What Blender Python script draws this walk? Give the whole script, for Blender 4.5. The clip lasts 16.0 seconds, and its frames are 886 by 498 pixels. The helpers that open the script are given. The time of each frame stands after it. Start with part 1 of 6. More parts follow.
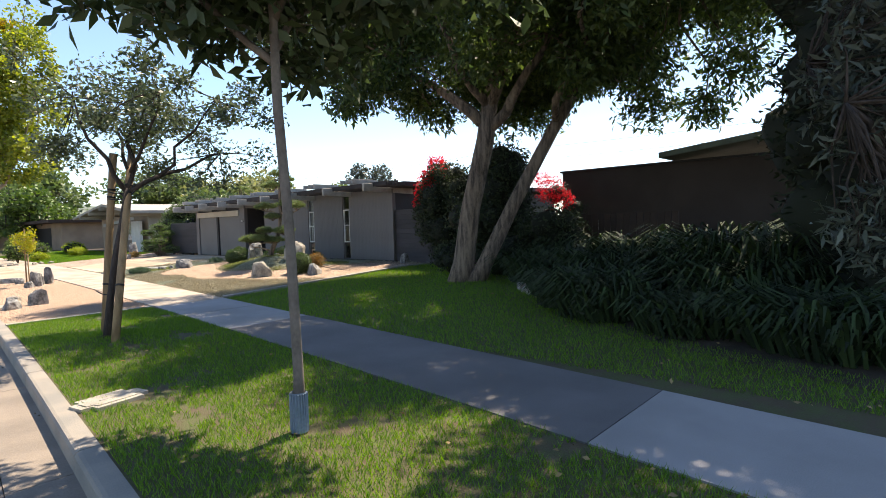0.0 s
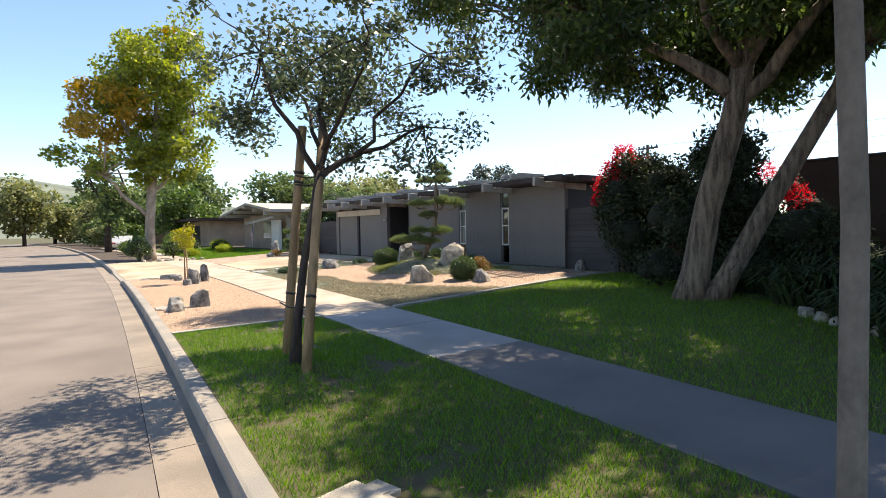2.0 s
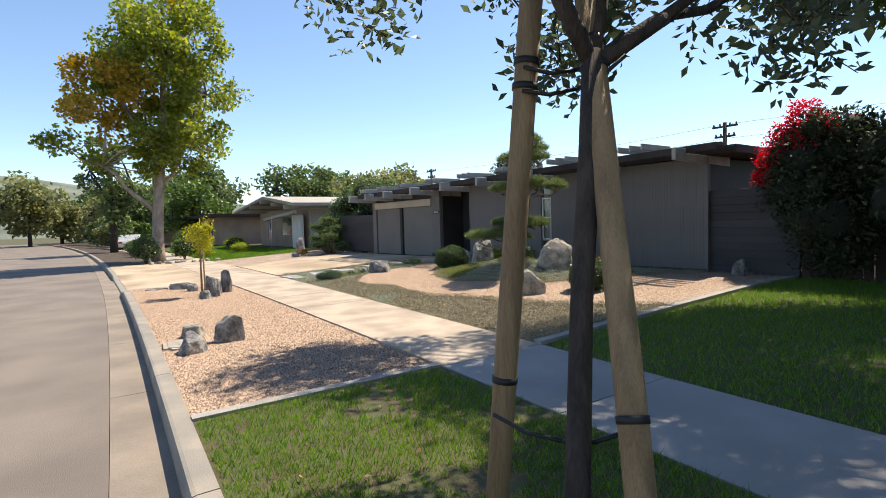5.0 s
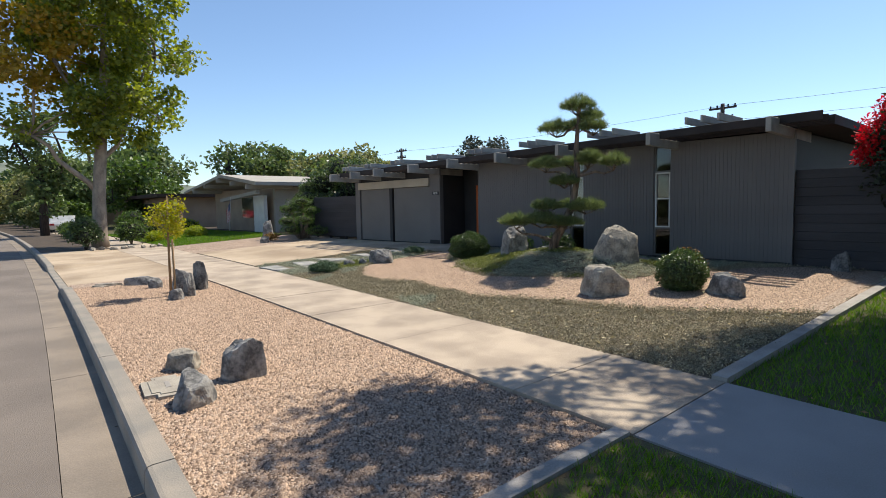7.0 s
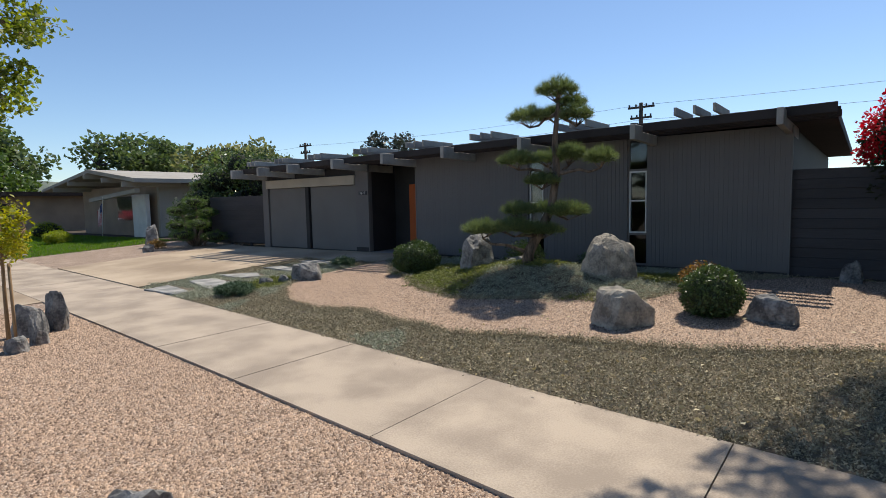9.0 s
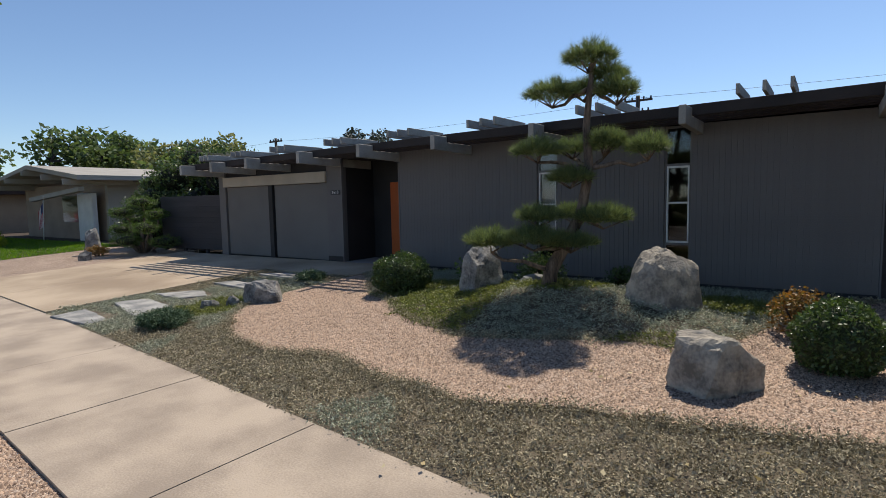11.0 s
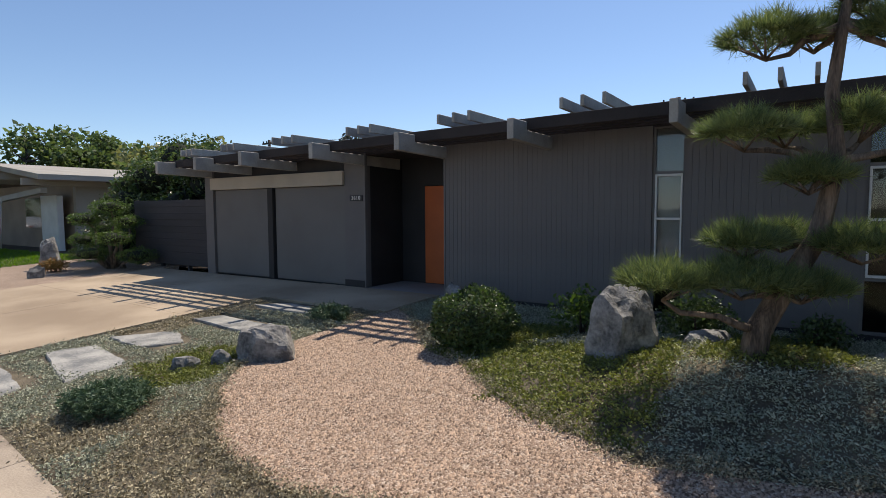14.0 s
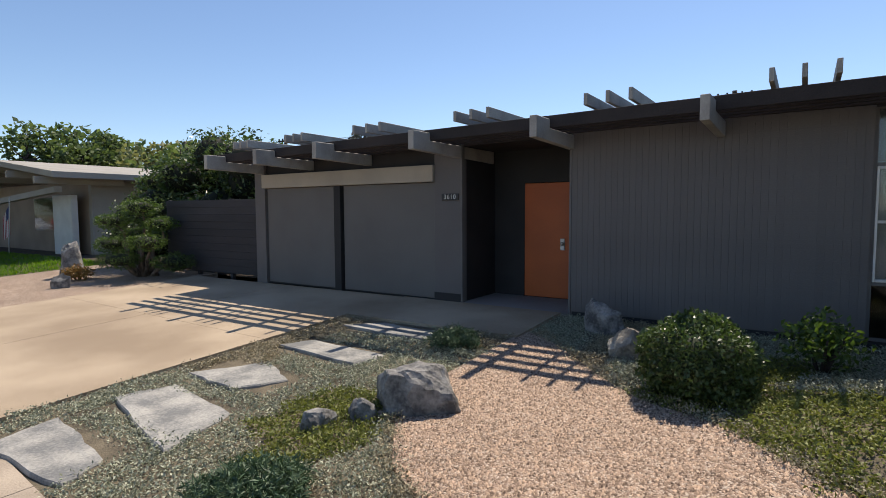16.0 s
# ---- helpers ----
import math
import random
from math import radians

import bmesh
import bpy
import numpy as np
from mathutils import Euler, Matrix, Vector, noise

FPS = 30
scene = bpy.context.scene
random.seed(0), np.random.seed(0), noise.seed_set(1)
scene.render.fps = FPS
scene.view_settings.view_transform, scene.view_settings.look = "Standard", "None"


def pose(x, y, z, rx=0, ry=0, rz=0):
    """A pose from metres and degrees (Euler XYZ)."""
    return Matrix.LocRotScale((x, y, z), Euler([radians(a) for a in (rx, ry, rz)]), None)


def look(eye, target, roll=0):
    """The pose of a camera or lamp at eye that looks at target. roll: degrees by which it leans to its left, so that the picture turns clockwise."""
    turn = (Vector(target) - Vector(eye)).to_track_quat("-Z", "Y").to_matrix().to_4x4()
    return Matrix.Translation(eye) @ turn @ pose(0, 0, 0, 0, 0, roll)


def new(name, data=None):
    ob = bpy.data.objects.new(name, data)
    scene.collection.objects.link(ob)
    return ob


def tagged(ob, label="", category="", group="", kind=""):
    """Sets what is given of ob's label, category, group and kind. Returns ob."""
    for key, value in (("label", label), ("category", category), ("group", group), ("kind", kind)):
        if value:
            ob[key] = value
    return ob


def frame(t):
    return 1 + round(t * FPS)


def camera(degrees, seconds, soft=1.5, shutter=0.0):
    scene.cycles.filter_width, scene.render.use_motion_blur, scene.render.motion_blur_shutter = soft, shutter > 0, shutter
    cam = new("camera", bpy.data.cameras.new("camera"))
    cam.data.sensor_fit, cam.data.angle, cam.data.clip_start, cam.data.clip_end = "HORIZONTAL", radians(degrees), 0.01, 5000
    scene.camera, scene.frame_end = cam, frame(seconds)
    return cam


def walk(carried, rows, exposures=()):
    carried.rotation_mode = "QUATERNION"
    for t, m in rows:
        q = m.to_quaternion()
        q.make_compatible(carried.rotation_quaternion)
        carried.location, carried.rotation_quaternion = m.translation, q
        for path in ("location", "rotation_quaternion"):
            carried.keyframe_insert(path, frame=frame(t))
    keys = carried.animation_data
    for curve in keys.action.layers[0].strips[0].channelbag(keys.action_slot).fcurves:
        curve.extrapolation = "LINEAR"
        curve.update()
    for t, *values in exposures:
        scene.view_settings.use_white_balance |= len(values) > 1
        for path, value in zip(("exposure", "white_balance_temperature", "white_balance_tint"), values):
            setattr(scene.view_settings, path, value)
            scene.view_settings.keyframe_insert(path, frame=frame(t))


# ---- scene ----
cam = camera(78.2, 16.0, 0.9)
# seconds, x, y, z, yaw, pitch, roll
ROWS = [
    (0.0, -3.068, -1.448, 1.524, -48.73, -2.76, 1.78),
    (0.5, -3.063, -0.816, 1.595, -46.93, -2.78, 1.13),
    (1.0, -2.964, -0.082, 1.527, -44.28, -2.50, 1.46),
    (1.5, -2.881, 0.677, 1.495, -41.06, -2.23, 1.55),
    (2.0, -2.742, 1.491, 1.495, -37.39, -2.18, 0.98),
    (2.5, -2.593, 2.267, 1.483, -35.14, -2.35, 0.63),
    (3.0, -2.442, 2.947, 1.456, -35.00, -2.40, 0.62),
    (3.5, -2.299, 3.709, 1.459, -35.10, -2.53, 0.83),
    (4.0, -2.185, 4.392, 1.448, -35.28, -2.51, 0.80),
    (4.5, -2.056, 5.067, 1.476, -35.76, -2.43, 1.40),
    (7.0, -1.807, 8.552, 1.476, -41.71, -4.50, 1.09),
    (7.5, -1.726, 9.199, 1.470, -43.23, -4.55, 1.46),
    (8.0, -1.565, 9.797, 1.504, -45.72, -4.60, 1.44),
    (8.5, -1.304, 10.308, 1.525, -49.06, -4.84, 1.55),
    (9.0, -0.958, 10.747, 1.609, -52.33, -4.98, 1.25),
    (11.5, 1.002, 12.602, 1.657, -55.00, -5.02, 1.08),
    (12.0, 1.377, 12.954, 1.597, -55.79, -4.71, 0.80),
    (12.5, 1.704, 13.316, 1.572, -57.32, -4.25, 0.46),
    (13.0, 1.940, 13.747, 1.662, -57.82, -4.38, 0.65),
    (13.5, 2.094, 14.235, 1.607, -57.37, -3.91, 0.24),
    (14.0, 2.249, 14.770, 1.672, -55.87, -4.14, 0.29),
    (14.5, 2.268, 15.346, 1.653, -55.98, -3.98, 0.02),
    (15.0, 2.407, 15.863, 1.611, -56.09, -3.64, 0.00),
    (15.5, 2.437, 16.460, 1.641, -56.66, -3.79, 0.05),
    (16.0, 2.479, 16.996, 1.683, -56.36, -4.07, 0.29),
]
EXPOSURES = [(0.0, 1.1, 7500, 12), (3.5, 0.88, 7400, 10), (4.5, 0.75, 7300, 10), (7.0, 0.30, 6900, 8), (9.0, -0.02, 6700, 9), (12.0, -0.12, 6700, 11), (16.0, 0.12, 7000, 12)]
walk(cam, [(t, pose(x, y, z, 90 + pitch, roll, yaw)) for t, x, y, z, yaw, pitch, roll in ROWS], EXPOSURES)

# ---- light: clear sky, high sun behind the house ----
SUN_EL, SUN_AZ = 58.0, 88.0      # elevation; azimuth from +y (north) towards +x (east)
world = bpy.data.worlds.new("world")
scene.world = world
world.use_nodes = True
wn = world.node_tree.nodes
sky = wn.new("ShaderNodeTexSky")
sky.sky_type = "NISHITA"
sky.sun_disc = False
sky.sun_elevation = radians(SUN_EL)
sky.sun_rotation = radians(SUN_AZ)
sky.air_density, sky.dust_density, sky.ozone_density = 0.9, 0.15, 5.0
wn["Background"].inputs["Strength"].default_value = 0.145
world.node_tree.links.new(sky.outputs[0], wn["Background"].inputs[0])
sun = new("sun", bpy.data.lights.new("sun", "SUN"))
sun.data.energy, sun.data.angle, sun.data.color = 5.0, radians(0.53), (1.0, 0.94, 0.84)
se, sa = radians(SUN_EL), radians(SUN_AZ)
sun.matrix_world = look((0, 0, 0), (-math.cos(se) * math.sin(sa), -math.cos(se) * math.cos(sa), -math.sin(se)))


# ---- materials ----
def material(name, base, dark=None, scale=8.0, fine=60.0, rough=0.85, bump=0.3, metal=0.0, vary=0.0, sub=0.0, spread=(0.35, 0.65), stretch=(1, 1, 1), coat=0.0):
    """Two-scale noise colour between dark and base, fine bump, optional change from piece to piece."""
    m = bpy.data.materials.new(name)
    m.use_nodes = True
    n, l = m.node_tree.nodes, m.node_tree.links
    b = n["Principled BSDF"]
    b.inputs["Roughness"].default_value = rough
    b.inputs["Metallic"].default_value = metal
    b.inputs["Coat Weight"].default_value = coat
    dark = dark or tuple(c * 0.7 for c in base)
    co = n.new("ShaderNodeTexCoord")
    mp = n.new("ShaderNodeMapping")
    mp.inputs["Scale"].default_value = stretch
    l.new(co.outputs["Object"], mp.inputs[0])
    t1 = n.new("ShaderNodeTexNoise")
    t1.inputs["Scale"].default_value, t1.inputs["Detail"].default_value = scale, 5
    t2 = n.new("ShaderNodeTexNoise")
    t2.inputs["Scale"].default_value, t2.inputs["Detail"].default_value = fine, 3
    for t in (t1, t2):
        l.new(mp.outputs[0], t.inputs["Vector"])
    mx = n.new("ShaderNodeMath")
    mx.operation = "MULTIPLY_ADD"
    mx.inputs[1].default_value = 0.4
    l.new(t2.outputs[0], mx.inputs[0])
    l.new(t1.outputs[0], mx.inputs[2])
    rp = n.new("ShaderNodeMapRange")
    rp.inputs[1].default_value, rp.inputs[2].default_value = spread[0] + 0.2, spread[1] + 0.2
    l.new(mx.outputs[0], rp.inputs[0])
    mix = n.new("ShaderNodeMix")
    mix.data_type = "RGBA"
    mix.inputs[6].default_value, mix.inputs[7].default_value = (*dark, 1), (*base, 1)
    l.new(rp.outputs[0], mix.inputs[0])
    out = mix.outputs[2]
    if vary:
        oi = n.new("ShaderNodeObjectInfo")
        hs = n.new("ShaderNodeHueSaturation")
        vr = n.new("ShaderNodeMapRange")
        vr.inputs[3].default_value, vr.inputs[4].default_value = 1 - vary, 1 + vary
        l.new(oi.outputs["Random"], vr.inputs[0])
        l.new(vr.outputs[0], hs.inputs["Value"])
        l.new(out, hs.inputs["Color"])
        out = hs.outputs[0]
    l.new(out, b.inputs["Base Color"])
    if bump:
        bp = n.new("ShaderNodeBump")
        bp.inputs["Strength"].default_value = bump
        bp.inputs["Distance"].default_value = 0.01
        l.new(t2.outputs[0], bp.inputs["Height"])
        l.new(bp.outputs[0], b.inputs["Normal"])
    return m


def leafy(name, light, dark, rough=0.55, trans=0.35, hue=0.02):
    """Leaves: each island takes its own tone; thin enough for light to come through."""
    m = bpy.data.materials.new(name)
    m.use_nodes = True
    n, l = m.node_tree.nodes, m.node_tree.links
    b, out = n["Principled BSDF"], n["Material Output"]
    g = n.new("ShaderNodeNewGeometry")
    mix = n.new("ShaderNodeMix")
    mix.data_type = "RGBA"
    mix.inputs[6].default_value, mix.inputs[7].default_value = (*dark, 1), (*light, 1)
    l.new(g.outputs["Random Per Island"], mix.inputs[0])
    l.new(mix.outputs[2], b.inputs["Base Color"])
    b.inputs["Roughness"].default_value = rough
    tr = n.new("ShaderNodeBsdfTranslucent")
    hs = n.new("ShaderNodeHueSaturation")
    hs.inputs["Saturation"].default_value, hs.inputs["Value"].default_value = 1.15, 1.5
    l.new(mix.outputs[2], hs.inputs["Color"])
    l.new(hs.outputs[0], tr.inputs[0])
    ms = n.new("ShaderNodeMixShader")
    ms.inputs[0].default_value = trans
    l.new(b.outputs[0], ms.inputs[1])
    l.new(tr.outputs[0], ms.inputs[2])
    l.new(ms.outputs[0], out.inputs["Surface"])
    return m


def pebbly(name, tones, cell=55.0, bump=0.9):
    """Fine crushed stone: cells of several tones with relief."""
    m = bpy.data.materials.new(name)
    m.use_nodes = True
    n, l = m.node_tree.nodes, m.node_tree.links
    b = n["Principled BSDF"]
    b.inputs["Roughness"].default_value = 0.9
    co = n.new("ShaderNodeTexCoord")
    v = n.new("ShaderNodeTexVoronoi")
    v.inputs["Scale"].default_value = cell
    l.new(co.outputs["Object"], v.inputs["Vector"])
    ramp = n.new("ShaderNodeValToRGB")
    while len(ramp.color_ramp.elements) < len(tones):
        ramp.color_ramp.elements.new(0.5)
    for i, c in enumerate(tones):
        ramp.color_ramp.elements[i].position = i / (len(tones) - 1)
        ramp.color_ramp.elements[i].color = (*c, 1)
    sep = n.new("ShaderNodeSeparateColor")
    l.new(v.outputs["Color"], sep.inputs[0])
    l.new(sep.outputs[0], ramp.inputs[0])
    big = n.new("ShaderNodeTexNoise")
    big.inputs["Scale"].default_value, big.inputs["Detail"].default_value = 1.3, 4
    l.new(co.outputs["Object"], big.inputs["Vector"])
    mr = n.new("ShaderNodeMapRange")
    mr.inputs[1].default_value, mr.inputs[2].default_value = 0.3, 0.7
    mr.inputs[3].default_value, mr.inputs[4].default_value = 0.82, 1.1
    l.new(big.outputs[0], mr.inputs[0])
    hs = n.new("ShaderNodeHueSaturation")
    l.new(mr.outputs[0], hs.inputs["Value"])
    l.new(ramp.outputs[0], hs.inputs["Color"])
    l.new(hs.outputs[0], b.inputs["Base Color"])
    bp = n.new("ShaderNodeBump")
    bp.inputs["Strength"].default_value, bp.inputs["Distance"].default_value = bump, 0.012
    bp.invert = True
    l.new(v.outputs["Distance"], bp.inputs["Height"])
    l.new(bp.outputs[0], b.inputs["Normal"])
    return m


def glass(name, tint=(0.75, 0.8, 0.82)):
    m = bpy.data.materials.new(name)
    m.use_nodes = True
    b = m.node_tree.nodes["Principled BSDF"]
    b.inputs["Base Color"].default_value = (*tint, 1)
    b.inputs["Roughness"].default_value = 0.03
    b.inputs["Transmission Weight"].default_value = 1.0
    b.inputs["IOR"].default_value = 1.45
    return m


M_ASPHALT = material("asphalt", (0.205, 0.17, 0.143), (0.145, 0.12, 0.102), 0.7, 160, 0.9, 0.6)
M_GUTTER = material("gutter_concrete", (0.266, 0.216, 0.169), (0.180, 0.148, 0.119), 1.5, 90, 0.85, 0.35)
M_KERB = material("kerb_concrete", (0.312, 0.268, 0.220), (0.216, 0.200, 0.176), 2.0, 90, 0.85, 0.4)
M_WALK = material("walk_concrete", (0.45, 0.365, 0.28), (0.30, 0.24, 0.185), 1.4, 70, 0.85, 0.35, vary=0.07, spread=(0.38, 0.62))
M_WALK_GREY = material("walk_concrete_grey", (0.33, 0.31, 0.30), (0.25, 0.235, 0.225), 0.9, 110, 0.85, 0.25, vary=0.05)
# Same concrete with the tree shade put into its colour.
M_WALK_SHADED = material("walk_tree_shade", (0.17, 0.155, 0.15), (0.125, 0.115, 0.11), 1.0, 120, 0.9, 0.4)
M_DRIVE = material("drive_concrete", (0.49, 0.385, 0.275), (0.29, 0.215, 0.145), 0.6, 110, 0.85, 0.2)
M_EDGING = material("edging_concrete", (0.36, 0.33, 0.30), (0.25, 0.23, 0.21), 3, 70, 0.9, 0.4)
M_SOIL = material("soil", (0.085, 0.06, 0.042), (0.045, 0.034, 0.025), 3, 60, 1.0, 0.8)
M_TURF = material("turf_soil", (0.075, 0.085, 0.028), (0.085, 0.062, 0.036), 4.5, 70, 1.0, 0.8)
M_GRASS = leafy("grass_blades", (0.19, 0.32, 0.032), (0.05, 0.125, 0.014), 0.5, 0.45)
M_GRAVEL = pebbly("pink_gravel", [(0.08, 0.05, 0.035), (0.28, 0.19, 0.135), (0.40, 0.285, 0.21), (0.60, 0.48, 0.38), (0.24, 0.15, 0.105)], 75.0)
M_GRAVEL_STONE = leafy("gravel_stone", (0.60, 0.425, 0.305), (0.085, 0.050, 0.034), 0.85, 0.0)
M_COVER = material("ground_cover_soil", (0.19, 0.155, 0.105), (0.085, 0.068, 0.046), 2.0, 60, 1.0, 0.9)
M_COVER_LEAF = leafy("ground_cover_leaf", (0.50, 0.44, 0.30), (0.15, 0.128, 0.082), 0.8, 0.1)
M_COVER_BLUE = leafy("ground_cover_blue", (0.52, 0.53, 0.40), (0.17, 0.19, 0.13), 0.8, 0.1)
M_COVER_GREEN = leafy("ground_cover_green", (0.27, 0.29, 0.075), (0.085, 0.105, 0.03), 0.6, 0.25)
M_JUNIPER = leafy("juniper_leaf", (0.10, 0.16, 0.085), (0.04, 0.075, 0.035), 0.6, 0.15)
M_ROCK = material("rock_grey", (0.33, 0.315, 0.295), (0.085, 0.083, 0.082), 5.5, 34, 0.85, 0.9, vary=0.12)
M_ROCK_WARM = material("rock_warm", (0.42, 0.37, 0.30), (0.15, 0.135, 0.115), 5.0, 34, 0.85, 0.9, vary=0.1)
M_FLAG = material("flagstone", (0.40, 0.38, 0.345), (0.17, 0.17, 0.165), 3.2, 40, 0.8, 0.6, vary=0.1)
M_SIDING = material("grey_siding", (0.154, 0.143, 0.138), (0.134, 0.124, 0.120), 1.2, 60, 0.75, 0.15, vary=0.03)
M_TRIM_GREY = material("grey_trim", (0.17, 0.16, 0.155), (0.14, 0.13, 0.125), 2, 60, 0.7, 0.1)
M_DARK = material("near_black", (0.028, 0.026, 0.027), (0.02, 0.019, 0.02), 2, 60, 0.7, 0.15)
M_ROOF = material("roof_dark", (0.045, 0.036, 0.034), (0.028, 0.023, 0.022), 2, 50, 0.85, 0.3)
M_BEAM = material("beam_paint", (0.42, 0.40, 0.365), (0.30, 0.285, 0.26), 3, 50, 0.75, 0.25, vary=0.05)
M_HEADER = material("header_paint", (0.44, 0.38, 0.30), (0.38, 0.33, 0.26), 2, 50, 0.7, 0.15)
M_GARAGE = material("garage_paint", (0.155, 0.147, 0.139), (0.136, 0.128, 0.121), 1.2, 60, 0.7, 0.12)
M_ORANGE = material("orange_paint", (0.52, 0.115, 0.022), (0.45, 0.10, 0.02), 2, 50, 0.5, 0.08)
M_WHITE = material("white_paint", (0.72, 0.71, 0.68), (0.62, 0.61, 0.58), 2, 50, 0.6, 0.1)
M_ALU = material("aluminium", (0.55, 0.55, 0.54), (0.45, 0.45, 0.44), 3, 60, 0.45, 0.1, metal=0.6)
M_GLASS = glass("window_glass")
M_BLIND = material("blind", (0.32, 0.31, 0.30), (0.27, 0.26, 0.25), 3, 50, 0.8, 0.1)
M_FENCE = material("fence_dark", (0.05, 0.046, 0.05), (0.036, 0.033, 0.036), 3, 50, 0.75, 0.3, vary=0.15, stretch=(1, 0.15, 1))
# Brown lowered to include the tree shade over the fence.
M_FENCE_BROWN = material("fence_brown", (0.05, 0.027, 0.018), (0.03, 0.017, 0.012), 3, 50, 0.8, 0.3, vary=0.2)
M_BARK = material("bark_grey", (0.26, 0.19, 0.14), (0.06, 0.044, 0.034), 5, 45, 0.95, 1.0, stretch=(2.5, 2.5, 0.35))
M_BARK_SMOOTH = material("bark_smooth", (0.19, 0.155, 0.13), (0.11, 0.09, 0.075), 7, 50, 0.9, 0.5, stretch=(1, 1, 0.6))
M_BARK_PALE = material("bark_pale", (0.36, 0.29, 0.225), (0.19, 0.15, 0.115), 4, 50, 0.9, 0.5, stretch=(1, 1, 0.5))
M_BARK_DARK = material("bark_dark", (0.075, 0.055, 0.045), (0.03, 0.023, 0.02), 8, 45, 0.95, 1.0, stretch=(2, 2, 0.4))
M_STAKE = material("stake_wood", (0.36, 0.235, 0.125), (0.20, 0.125, 0.065), 4, 60, 0.8, 0.4, stretch=(3, 3, 0.3))
M_RUBBER = material("black_rubber", (0.018, 0.018, 0.02), (0.012, 0.012, 0.013), 5, 50, 0.6, 0.1)
# Wall brown also holds the tree shadow that falls on it.
M_BROWN_WALL = material("brown_wall", (0.058, 0.043, 0.036), (0.043, 0.031, 0.025), 1.2, 50, 0.85, 0.2)
M_CREAM = material("cream_wall", (0.374, 0.346, 0.302), (0.317, 0.288, 0.252), 1, 40, 0.8, 0.15)
M_TAN = material("tan_wall", (0.36, 0.27, 0.20), (0.28, 0.21, 0.16), 1, 40, 0.85, 0.15)
M_TEAL_ROOF = material("green_grey_fascia", (0.14, 0.17, 0.14), (0.09, 0.11, 0.09), 2, 40, 0.7, 0.15)
M_SIGN = material("plaque", (0.03, 0.03, 0.035), (0.02, 0.02, 0.022), 4, 40, 0.5, 0.05)
M_UTIL = material("utility_lid", (0.38, 0.34, 0.28), (0.27, 0.24, 0.20), 4, 80, 0.85, 0.4)
M_GUARD = material("guard_plastic", (0.20, 0.25, 0.31), (0.13, 0.17, 0.22), 4, 60, 0.6, 0.1)
M_POLE = material("pole_wood", (0.10, 0.075, 0.06), (0.06, 0.045, 0.035), 4, 40, 0.9, 0.3)
M_RED = material("red_car_paint", (0.35, 0.025, 0.03), (0.30, 0.02, 0.025), 2, 40, 0.35, 0.02)
M_FLAG_RED = material("flag_red", (0.40, 0.035, 0.04), (0.33, 0.03, 0.035), 4, 40, 0.8, 0.1)
M_FLAG_BLUE = material("flag_blue", (0.03, 0.04, 0.13), (0.025, 0.035, 0.11), 4, 40, 0.8, 0.1)
M_HILL = material("hill_scrub", (0.16, 0.18, 0.14), (0.09, 0.11, 0.085), 0.05, 0.6, 1.0, 0.0)
L_NEAR = leafy("leaf_dark", (0.075, 0.105, 0.04), (0.028, 0.045, 0.018), 0.45, 0.3)
L_STAKED = leafy("leaf_staked", (0.12, 0.15, 0.075), (0.045, 0.06, 0.035), 0.45, 0.35)
L_BIG = leafy("leaf_feather", (0.11, 0.155, 0.04), (0.03, 0.055, 0.02), 0.5, 0.4)
L_GUM = leafy("leaf_gum", (0.32, 0.34, 0.055), (0.105, 0.15, 0.03), 0.5, 0.5)
L_GUM_GOLD = leafy("leaf_gum_gold", (0.48, 0.31, 0.06), (0.26, 0.21, 0.04), 0.5, 0.5)
L_SAP = leafy("leaf_yellow", (0.46, 0.40, 0.045), (0.22, 0.26, 0.03), 0.5, 0.5)
L_PINE = leafy("pine_needles", (0.22, 0.26, 0.10), (0.06, 0.095, 0.04), 0.5, 0.35)
L_BUSH = leafy("leaf_box", (0.10, 0.15, 0.045), (0.035, 0.06, 0.02), 0.4, 0.25)
L_HEDGE = leafy("leaf_hedge", (0.13, 0.20, 0.04), (0.04, 0.075, 0.02), 0.5, 0.3)
L_LIME = leafy("leaf_lime", (0.36, 0.40, 0.05), (0.18, 0.24, 0.03), 0.5, 0.4)
# Greens pulled towards black: the big tree's shade is in the leaf colour.
L_SHRUB = leafy("leaf_shrub_shaded", (0.045, 0.062, 0.024), (0.014, 0.022, 0.009), 0.75, 0.15)
L_GREY = leafy("leaf_grey_green", (0.115, 0.135, 0.10), (0.022, 0.03, 0.02), 0.5, 0.12)
# Near black: colour of the lumps that imitate shade deep in foliage.
L_INNER = leafy("core_shade", (0.018, 0.022, 0.010), (0.009, 0.012, 0.006), 0.9, 0.0)
# Strap-leaf green darkened to carry the shade of the crown above.
L_FERN = leafy("leaf_strap_shaded", (0.036, 0.066, 0.016), (0.008, 0.017, 0.006), 0.85, 0.2)
L_RED = leafy("bract_red", (0.70, 0.02, 0.03), (0.45, 0.01, 0.025), 0.6, 0.4)
L_RUST = leafy("leaf_rust", (0.30, 0.15, 0.05), (0.14, 0.12, 0.04), 0.6, 0.3)
L_FAR = leafy("leaf_far", (0.17, 0.22, 0.075), (0.06, 0.095, 0.035), 0.6, 0.35)
L_FAR_OLIVE = leafy("leaf_far_olive", (0.28, 0.28, 0.11), (0.12, 0.14, 0.055), 0.6, 0.35)


# ---- building helpers ----
def link(name, me, mat, parent=None, label=""):
    me.materials.append(mat)
    ob = new(name, me)
    if parent is not None:
        ob.parent = parent
    if label:
        ob["label"] = label
    return ob


